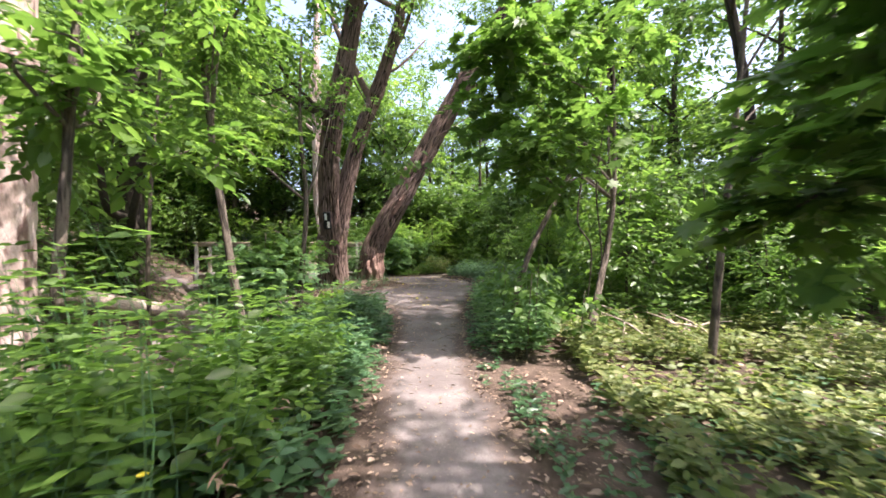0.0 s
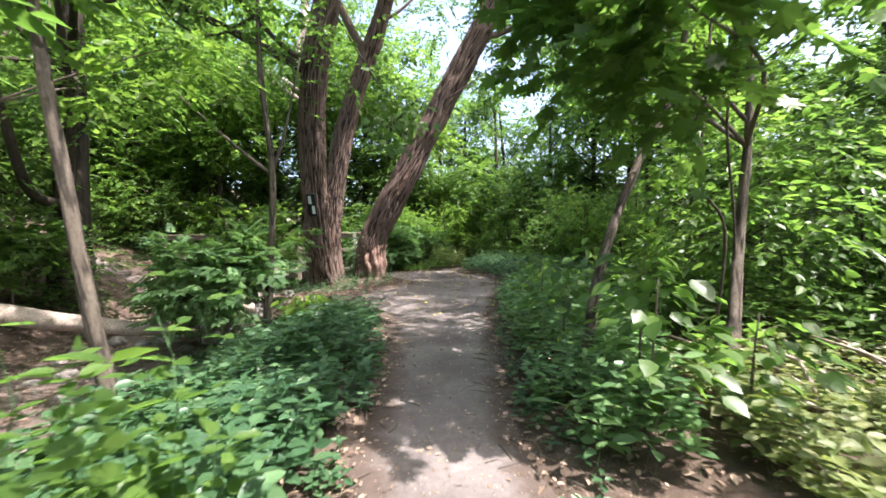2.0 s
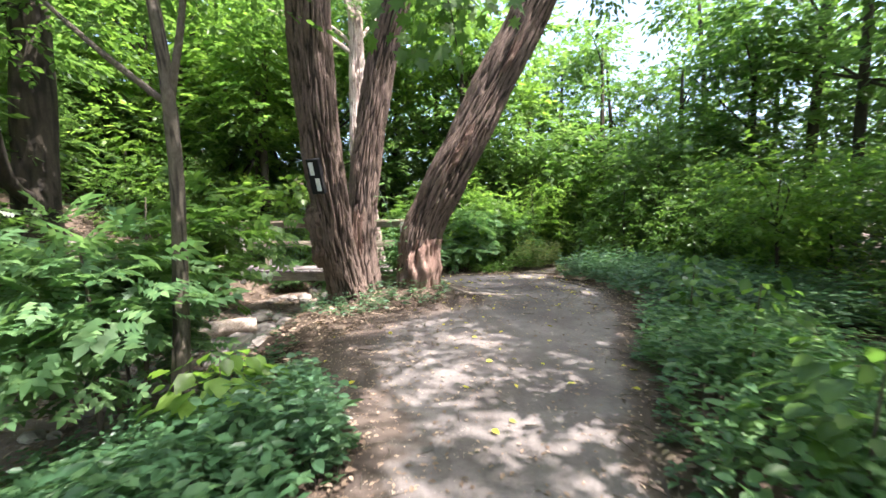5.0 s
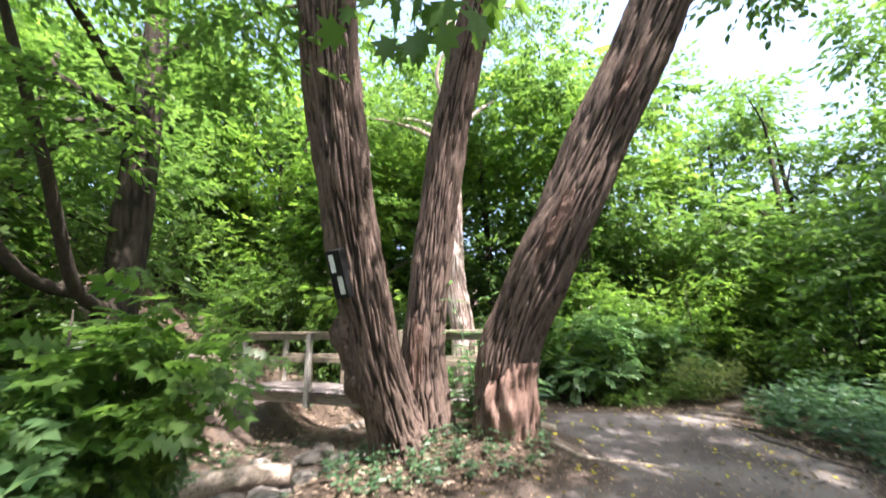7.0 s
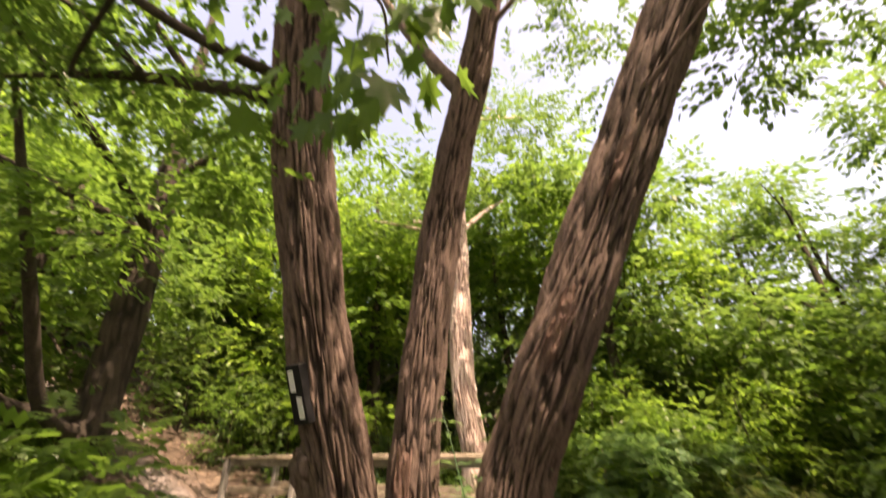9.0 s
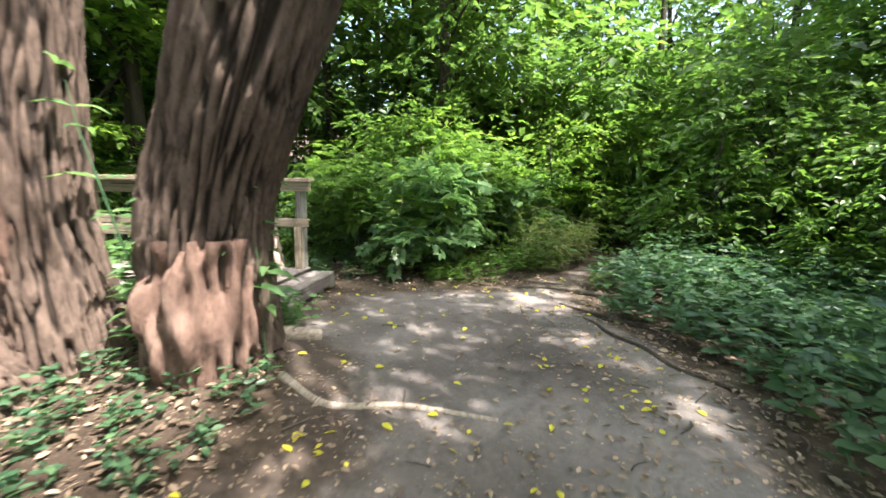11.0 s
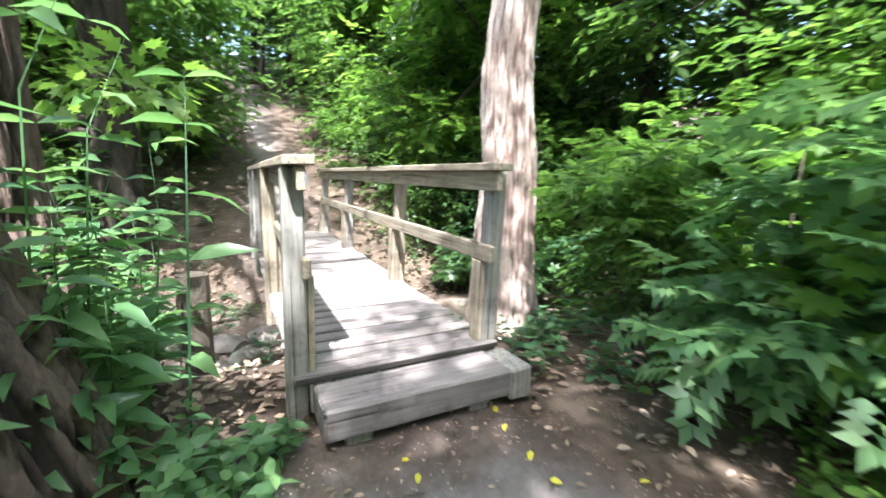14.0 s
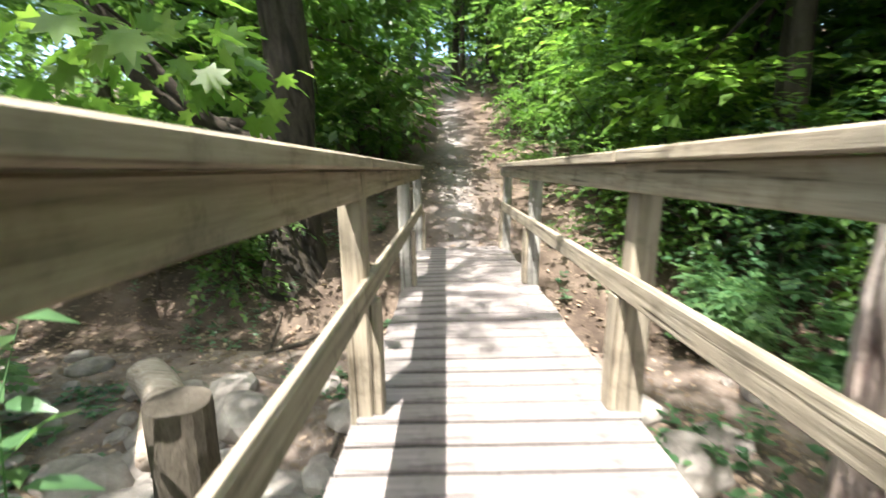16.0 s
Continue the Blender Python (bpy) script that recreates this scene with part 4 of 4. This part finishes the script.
CG = ring_clumps(4.9, 15.0, 8.0, 12, 2.7, 12, 1.25, 60) + ring_clumps(4.6, 18.6, 8.5, 11.5, 1.9, 9, 1.2, 48) + [(4.2, 14.2, 8.6, 0.9, 0.7, 50)]
tree("tree", "slim tall tree with a high leafy crown, added to shade the ground", KG, BARK_DARK, limbs_to(KG, CG, 5, 0.05), CG, LEAF_WOODS, sides=16, rings=30, ridge=0.008)
KH = [(7.4, 9.6, 0, 0.15), (7.3, 9.5, 3, 0.12), (6.2, 9.2, 8, 0.09), (5.4, 9.0, 11, 0.04)]
CH = ring_clumps(4.2, 8.4, 7.6, 11.5, 2.5, 8, 1.2, 55) + ring_clumps(2.4, 5.8, 8.0, 11.0, 1.3, 5, 1.1, 50) + ring_clumps(2.2, 8.7, 7.8, 10.0, 0.9, 3, 0.9, 50) + ring_clumps(5.0, 11.0, 8.0, 11.5, 1.6, 7, 1.2, 55) + ring_clumps(4.9, 12.2, 8.0, 10.5, 0.9, 4, 1.0, 55)
tree("tree", "slim tall tree with a high leafy crown, added to shade the ground", KH, BARK_DARK, limbs_to(KH, CH, 5, 0.05), CH, LEAF_WOODS, sides=16, rings=30, ridge=0.008)


# ---------------------------------------------------------------- low plants
def spots_in(n, region, keep):
    out = []
    while len(out) < n:
        x, y = rng.uniform(region[0], region[1]), rng.uniform(region[2], region[3])
        if keep(x, y):
            out.append((x, y, ground_z(x, y)))
    return np.array(out)


def herbs(name, label, spots, height, leaf, pairs, mat, shape=OVAL, category="weeds", lean=0.15, spread=1.0, stems=LEAF_COOL, wide=1.0):
    """A stand of leafy stems, uncountable: leaves in turned pairs up each stem."""
    n = len(spots)
    h = height * rng.uniform(0.55, 1.25, n) * np.array([1.0 + 0.75 * noise.noise(Vector((x * 0.9, y * 0.9, height * 5))) for x, y, _ in spots])
    top = np.stack([rng.normal(0, lean, n), rng.normal(0, lean, n), np.ones(n)], 1) * h[:, None]
    at, al, sz = [], [], []
    a0 = rng.uniform(0, 6.28, n)
    for k in range(pairs):
        f = 0.25 + 0.75 * (k + rng.random(n) * 0.6) / pairs
        for half in (0, 1):
            a = a0 + k * 1.75 + half * math.pi + rng.normal(0, 0.3, n)
            at.append(spots + top * f[:, None])
            al.append(np.stack([np.cos(a) * spread, np.sin(a) * spread, 0.35 - 0.45 * rng.random(n)], 1))
            sz.append(leaf * rng.uniform(0.6, 1.2, n) * (1.1 - 0.45 * f))
    ob = thing(name, label, category, kind="stuff")
    part("leaves", leaf_mesh("leaves", np.concatenate(at), np.concatenate(al), np.concatenate(sz), mat, shape, wide=wide), ob)
    part("stems", leaf_mesh("stems", spots - (0, 0, 0.03), top, np.linalg.norm(top, axis=1), stems, BLADE, (1, 0, 0), 0.4, 0.13), ob)
    return ob


def left_bank(x, y):
    d = -path_in(x, y)
    gap = 0.05 + 0.4 * max(0.0, noise.noise(Vector((x * 1.7, y * 1.7, 5))))
    return x < 0.2 and x > creek_x(y) + 2.6 and d > gap and (d > 0.6 or rng.random() < 0.25 + d) and noise.noise(Vector((x * 0.7, y * 0.7, 11))) > -0.33


def right_side(x, y):
    d = -path_in(x, y)
    gap = 0.05 + 0.4 * max(0.0, noise.noise(Vector((x * 1.7, y * 1.7, 5))))
    return x > 0.2 and d > gap and (d > 0.6 or rng.random() < 0.25 + d)


herbs("weeds", "dense broad-leaved green weeds along the footpath", spots_in(2300, (-3.4, -0.4, 0.4, 9.3), left_bank), 0.4, 0.15, 4, LEAF_COOL)
herbs("weeds", "tall pale green leafy weeds on the bank", spots_in(520, (-3.0, -0.9, 1.35, 3.9), left_bank), 1.12, 0.135, 7, LEAF_MAPLE)
herbs("weeds", "sunlit yellow-green low weeds and grass", spots_in(1500, (0.9, 5.6, 1.9, 6.6), lambda x, y: right_side(x, y) and x > 1.0 + 0.1 * y and noise.noise(Vector((x * 1.1, y * 1.1, 2))) > -0.25), 0.3, 0.125, 4, LEAF_SUNNY)
herbs("weeds", "seedlings and low plants straggling along the path edges", spots_in(420, (-2.2, 1.6, 0.4, 12), lambda x, y: -0.3 < path_in(x, y) < 0.03), 0.13, 0.085, 3, LEAF_COOL)
herbs("weeds", "sparse low weeds on leaf litter", spots_in(260, (0.5, 4.0, 0.2, 3.5), right_side), 0.2, 0.09, 3, LEAF_COOL)
herbs("weeds", "dark green leafy undergrowth beside the footpath", spots_in(1300, (0.45, 2.8, 4.6, 12.5), lambda x, y: right_side(x, y) and x < 0.8 + 0.36 * (y - 3.6)), 0.5, 0.125, 5, LEAF_TALL)
herbs("weeds", "dense green understorey under the trees beside the footpath", spots_in(900, (2.4, 8.0, 6.4, 13.0), lambda x, y: right_side(x, y) and x > 0.8 + 0.3 * (y - 3.6)), 0.62, 0.16, 5, LEAF_WOODS)
herbs("ground_ivy", "sparse low seedlings on the dark creek bank", spots_in(260, (-8.6, -3.7, 11.0, 14.9), lambda x, y: noise.noise(Vector((x * 0.9, y * 0.9, 21))) > 0.0), 0.17, 0.1, 3, LEAF_IVY, category="ivy")
herbs("weeds", "dark leafy weeds on the shaded bank beside the footbridge", spots_in(150, (-6.5, -2.9, 16.7, 18.6), lambda x, y: path_in(x, y) < -0.1), 0.32, 0.13, 4, LEAF_COOL)
herbs("brambles", "dense bluish green bramble patch", spots_in(1500, (0.1, 4.2, 12.5, 18.8), right_side), 0.5, 0.15, 5, LEAF_IVY, category="brambles", lean=0.3)
herbs("ground_ivy", "low ivy and seedlings round the tree feet", spots_in(210, (-4.1, -1.7, 12.0, 14.4), lambda x, y: (path_in(x, y) < 0.1 or x < -2.3) and min(math.hypot(x + 3.3, y - 12.85), math.hypot(x + 2.5, y - 13.6)) < 0.75), 0.2, 0.09, 3, LEAF_IVY, category="ivy")
herbs("weeds", "low green weeds on the creek bank", spots_in(330, (-4.3, -2.3, 8.0, 11.0), lambda x, y: path_in(x, y) < -0.15 and x < -2.5 - 0.35 * max(0.0, y - 9.3)), 0.3, 0.1, 4, LEAF_COOL)
herbs("tall_weeds", "tall weeds with long narrow drooping leaves beside the footbridge", spots_in(60, (-4.0, -2.3, 13.9, 15.1), lambda x, y: path_in(x, y) < -0.05 and y < 14.6 + 0.15 * (x + 3)), 1.15, 0.25, 7, LEAF_TALL, LANCE, "weeds", 0.1, wide=1.45)
herbs("tall_weeds", "very tall weeds with long narrow arching leaves at the path edge", spots_in(15, (-2.95, -1.95, 13.95, 14.8), lambda x, y: path_in(x, y) < -0.06), 1.45, 0.3, 7, LEAF_TALL, LANCE, "weeds", 0.1, wide=1.4)
herbs("weeds", "low leafy weeds round the foot of a footbridge post", spots_in(34, (-2.9, -2.35, 14.75, 15.2), lambda x, y: True), 0.26, 0.12, 4, LEAF_TALL, OVATE)
herbs("weeds", "sunlit seedlings at the foot of the shrubs", spots_in(300, (-3.2, 0.3, 17.2, 19.0), lambda x, y: path_in(x, y) < -0.05), 0.4, 0.11, 5, LEAF_MAPLE)
herbs("ground_ivy", "bluish low ivy at the path edge", spots_in(170, (-2.4, -1.1, 8.5, 10.0), lambda x, y: path_in(x, y) < -0.03), 0.26, 0.12, 4, LEAF_IVY, category="ivy")
herbs("weeds", "scattered low plants on the hillside", spots_in(500, (-18, -8.4, 8, 22), lambda x, y: path_in(x, y) < -0.2), 0.35, 0.13, 4, LEAF_IVY)
herbs("grass", "pale dry grass tuft in sun at the end of the clearing", spots_in(260, (-0.9, 0.2, 18.4, 20.2), lambda x, y: path_in(x, y) < 0.0), 0.75, 0.2, 4, LEAF_SUNNY, LANCE, "grass", 0.25)


# ---------------------------------------------------------------- litter and deadwood
def litter(name, label, n, region, keep, sizes, mat, category, shape=OVAL, lift=0.012):
    s = spots_in(n, region, keep)
    s[:, 2] += lift + 0.015
    a = rng.uniform(0, 6.28, n)
    ob = part(name, leaf_mesh(name, s, np.stack([np.cos(a), np.sin(a), rng.normal(0, 0.18, n)], 1), rng.uniform(*sizes, n), mat, shape, tilt=0.3))
    return tagged(ob, label, category, kind="stuff")


litter("fallen_leaves", "yellow fallen leaves scattered on the dirt", 150, (-3, 1.4, 8.5, 18), lambda x, y: path_in(x, y) > 0.05 and rng.random() < (0.35 if y < 13 else 1.0), (0.05, 0.085), LEAF_FALLEN, "fallen leaves")
litter("dry_leaves", "brown dry leaves and bark bits on the forest floor", 9000, (-3.5, 4.5, 0.3, 18.5), lambda x, y: path_in(x, y) < 0.12, (0.03, 0.085), LEAF_DRY, "dry leaves")
litter("dry_leaves", "brown dry leaf crumbs along the path", 4200, (-3, 1.2, 0.5, 18), lambda x, y: 0.0 < path_in(x, y) and rng.random() < 1.15 - 1.1 * min(path_in(x, y), 0.9), (0.012, 0.05), LEAF_DRY, "dry leaves", lift=0.006)
litter("dry_leaves", "brown leaf crumbs and bark bits on the dirt round the tree feet", 2600, (-3.4, 0.4, 8.4, 14.2), lambda x, y: rng.random() < sm(0.4, -2.0, x), (0.015, 0.055), LEAF_DRY, "dry leaves", lift=0.008)
litter("dry_leaves", "brown leaf crumbs and bark strips on the dirt beside the brambles", 1700, (-1.6, 1.6, 13.2, 17.6), lambda x, y: rng.random() < 0.15 + sm(-1.0, 0.8, x), (0.02, 0.065), LEAF_DRY, "dry leaves", lift=0.008)
litter("dry_leaves", "brown leaf litter in the creek and on the hillside", 11000, (-14, -3.0, 7, 20), lambda x, y: rng.random() < 0.4 + 0.6 * (x > -9), (0.04, 0.12), LEAF_DRY, "dry leaves")


def stick(label, pts, mat=WOOD_DEAD, name="fallen_branch", category="branch", sides=8, group=""):
    x, y, z = pts[0][:3]
    v, f = tube([(p[0] - x, p[1] - y, p[2] - z, p[3]) for p in pts], sides, 22, 0, 0.25)
    ob = part(name, joined(name, [(v, f)], mat, True))
    ob.matrix_world = Matrix.Translation((x, y, z))
    return tagged(ob, label, category, group)


def on_ground(pts, lift=0.0):
    return [(x, y, ground_z(x, y) + r * 0.6 + lift, r) for x, y, r in pts]


stick("bare root crossing the trodden dirt", on_ground([(-1.9, 14.1, 0.03), (-1.5, 14.0, 0.028), (-1.1, 14.2, 0.026), (-0.5, 14.25, 0.016)]), WOOD_DEAD, "root", "root")
stick("long dark root along the edge of the brambles", on_ground([(-0.2, 16.74, 0.018), (0.1, 16.44, 0.028), (0.5, 16.19, 0.03), (1.1, 16.09, 0.025)]), BARK_DARK, "root", "root")
stick("long dark root along the edge of the brambles", on_ground([(-0.1, 16.39, 0.012), (0.12, 16.14, 0.02), (0.26, 15.84, 0.026), (0.5, 15.59, 0.026), (0.68, 15.24, 0.022), (1.0, 15.04, 0.016)]), BARK_DARK, "root", "root")
for i, (x, y, d, l) in enumerate(((-0.35, 17.39, 0.1, 0.8), (-0.2, 17.49, -0.25, 0.9), (0.0, 17.29, -0.1, 0.7))):
    stick("dark broken branch lying at the end of the clearing", on_ground([(x - l / 2, y - d, 0.02), (x, y, 0.035), (x + l / 2, y + d, 0.02)], 0.02), BARK_GREY, group="branches at the end of the clearing")
stick("thin fallen twig on the dirt", on_ground([(-0.62, 16.55, 0.009), (-0.55, 16.2, 0.013), (-0.42, 15.75, 0.01)]), BARK_GREY, "twig", "twig")
stick("grey rotting log end beside the footpath", on_ground([(-2.75, 14.15, 0.07), (-2.35, 14.6, 0.075), (-2.1, 14.85, 0.06)]), WOOD_DEAD, "log", "log", 12)
for i in range(26):
    a, l = rng.uniform(0, 3.14), rng.uniform(0.4, 1.1)
    x, y = rng.uniform(2.0, 4.2), rng.uniform(5.4, 6.9)
    dx, dy, up = math.cos(a) * l / 2, math.sin(a) * l / 2, rng.uniform(0.0, 0.35)
    g = ground_z(x, y)
    stick("bleached dead stick in a brush pile", [(x - dx, y - dy, g + 0.02, 0.012), (x, y, g + 0.1 + up * 0.5, 0.016), (x + dx, y + dy, g + 0.05 + up, 0.007)], WOOD_DEAD, "dead_stick", "stick", 6, "sticks of the brush pile")
stick("pale fallen log in the creek bed", [(-6.6, 11.9, -0.5, 0.16), (-6.1, 12.6, -0.47, 0.17), (-5.4, 13.2, -0.42, 0.13)], WOOD_DEAD, "log", "log", 14)
stick("fallen grey log across the creek", [(-9.0, 8.6, 0.45, 0.14), (-7.6, 8.9, 0.2, 0.16), (-6.0, 9.3, -0.1, 0.13), (-4.9, 9.6, -0.25, 0.09)], WOOD_DEAD, "log", "log", 14)


def rock(x, y, z, r, label, group=""):
    bm = bmesh.new()
    bmesh.ops.create_icosphere(bm, subdivisions=2, radius=1)
    off = Vector((x * 7, y * 7, 1))
    for v in bm.verts:
        v.co *= 1 + 0.35 * noise.noise(v.co * 1.1 + off)
        v.co = Vector((v.co.x * r, v.co.y * r * 0.75, v.co.z * r * 0.5))
    me = bpy.data.meshes.new("rock")
    bm.to_mesh(me)
    bm.free()
    me.materials.append(STONE)
    ob = part("rock", me)
    ob.matrix_world = pose(x, y, z + r * 0.22, 0, 0, rng.uniform(0, 360))
    return tagged(ob, label, "rock", group)


for i in range(95):
    y = rng.uniform(7.5, 20) if i < 75 else rng.uniform(11.8, 14.2)
    x = creek_x(y) + rng.normal(0, 0.85) if i < 75 else rng.uniform(-5.5, -4.4)
    rock(x, y, ground_z(x, y), rng.uniform(0.06, 0.24) * (1.0 if i < 75 else 1.3), "pale rough stone in the creek bed", "stones of the creek bed")
for x, y, r in ((-5.25, 12.75, 0.36), (-4.75, 12.6, 0.3), (-5.65, 13.05, 0.34), (-5.0, 13.2, 0.3), (-5.95, 12.6, 0.28), (-5.45, 12.35, 0.26), (-6.2, 13.3, 0.38), (-5.5, 13.6, 0.3), (-4.65, 13.05, 0.22), (-6.6, 12.9, 0.3)):
    rock(x, y, ground_z(x, y), r, "large pale flat-topped boulder in the dry creek", "boulders of the creek")
for x, y, r in ((-5.6, 14.35, 0.2), (-5.2, 14.15, 0.26), (-5.9, 14.6, 0.22), (-4.9, 14.45, 0.18), (-6.3, 14.3, 0.28), (-5.4, 16.6, 0.22), (-6.0, 16.9, 0.3), (-6.6, 16.7, 0.24)):
    rock(x, y, ground_z(x, y), r, "pale broken stone on the bank beside the footbridge", "stones beside the footbridge")
stump = [(0, 0, -0.35, 0.12), (0, 0, 0.0, 0.112), (0.01, 0, 0.42, 0.108), (0.01, 0, 0.43, 0.098)]
sp = part("log_post", joined("log_post", [tube(stump, 20, 16, 0.006, 0.05)], BARK_GREY, False))
sp.matrix_world = BRIDGE @ pose(-1.17, 1.36, -0.15)
tagged(sp, "short cut log post standing beside the footbridge", "log post")



def seedling(x, y, h, wide, n, leaf, mat, shape, label):
    s = thing("maple_seedling", label, "seedling", Matrix.Translation((x, y, ground_z(x, y))), "seedlings beside the path")
    part("stem", joined("stem", [tube([(0, 0, -0.05, 0.012), (0.03, 0.02, h * 0.5, 0.009), (0.06, 0.0, h, 0.004)], 6, 8)], BARK_GREY, True), s)
    q, d = cloud(n, (0.05, 0, h * 0.68), (wide, wide, h * 0.4), 0.2)
    d[:, 2] = -0.35
    part("leaves", leaf_mesh("leaves", q, d, rng.uniform(0.6, 1.15, n) * leaf, mat, shape, (0, 0, 1), 0.3, 1.3), s)


for x, y, h in ((-2.2, 17.75, 1.35), (-2.7, 18.0, 1.5), (-2.1, 18.6, 1.9)):
    seedling(x, y, h, 0.45, 80, 0.17, LEAF_BRIGHT, LOBED, "young maple with broad sunlit lobed leaves beside the footbridge")
seedling(-2.6, 9.2, 0.62, 0.5, 120, 0.17, LEAF_BRIGHT, OVATE, "bright green maple seedling with broad leaves")
for x, y, h in ((1.0, 4.9, 1.0), (1.25, 5.6, 1.2), (0.95, 6.6, 0.9), (1.7, 5.1, 0.8), (1.5, 7.4, 1.2), (1.15, 8.6, 0.9), (1.5, 10.4, 0.9), (1.6, 12.2, 1.0)):
    seedling(x, y, h, 0.42, 90, 0.14, LEAF_MAPLE, OVATE, "dark green maple seedling with large drooping leaves")
for pts in ([(2.35, 6.5, 3.4, 0.012), (2.1, 6.2, 2.4, 0.014), (2.0, 6.1, 1.7, 0.014), (2.2, 6.1, 1.3, 0.013), (2.15, 6.15, 0.4, 0.012)],
            [(2.5, 6.4, 3.2, 0.01), (2.35, 6.3, 2.2, 0.012), (2.45, 6.35, 1.2, 0.011), (2.4, 6.4, 0.05, 0.012)]):
    stick("dark vine hanging from a sapling to the ground", pts, BARK_DARK, "vine", "vine")

# dark debris washed up along the creek beside the footbridge
for i in range(16):
    x, y, a, l = rng.uniform(-8.2, -4.4), rng.uniform(12.4, 15.1), rng.uniform(0, 3.14), rng.uniform(0.4, 1.3)
    dx, dy, r = math.cos(a) * l / 2, math.sin(a) * l / 2, rng.uniform(0.012, 0.035)
    stick("dark dead branch washed up on the creek bank", on_ground([(x - dx, y - dy, r), (x + rng.normal(0, 0.06), y + rng.normal(0, 0.06), r * 1.2), (x + dx, y + dy, r * 0.5)], 0.01), BARK_DARK if i % 2 else BARK_GREY, "dead_branch", "branch", 7, "driftwood of the creek")

# twigs and bark strips strewn over the dirt
pieces = []
for x, y, z in spots_in(420, (-3.0, 1.3, 4, 18.2), lambda x, y: path_in(x, y) > -0.3 and (path_in(x, y) < 0.35 or rng.random() < 0.15)):
    a, l = rng.uniform(0, 3.14), rng.uniform(0.04, 0.22)
    dx, dy, r = math.cos(a) * l / 2, math.sin(a) * l / 2, rng.uniform(0.002, 0.006)
    pieces.append(tube([(x - dx, y - dy, z + 0.022, r), (x + rng.normal(0, 0.01), y, z + 0.026, r), (x + dx, y + dy, z + 0.022, r * 0.6)], 4, 4))
tagged(part("twigs", joined("twigs", pieces, BARK_GREY, True)), "small broken twigs strewn over the dirt", "twigs", kind="stuff")
herbs("dead_stalks", "dry tan dead stalks among the weeds", spots_in(16, (-1.35, -0.85, 1.7, 2.4), lambda x, y: True), 0.35, 0.14, 4, LEAF_DRY, LANCE, "dead stalks", 0.3, stems=LEAF_DRY)
flower = thing("yellow_flower", "small yellow flower on a thin green stem", "flower", Matrix.Translation((-1.22, 1.67, ground_z(-1.22, 1.67))))
part("stem", joined("stem", [tube([(0, 0, -0.02, 0.003), (0.01, 0, 0.2, 0.003), (0, 0, 0.38, 0.002)], 5, 6)], LEAF_COOL, True), flower)
fa = np.linspace(0, 2 * math.pi, 15)[:-1]
part("petals", leaf_mesh("petals", np.tile((0, 0, 0.38), (14, 1)), np.stack([np.cos(fa), np.sin(fa), np.full(14, 0.35)], 1), np.full(14, 0.026), LEAF_FALLEN, OVAL), flower)
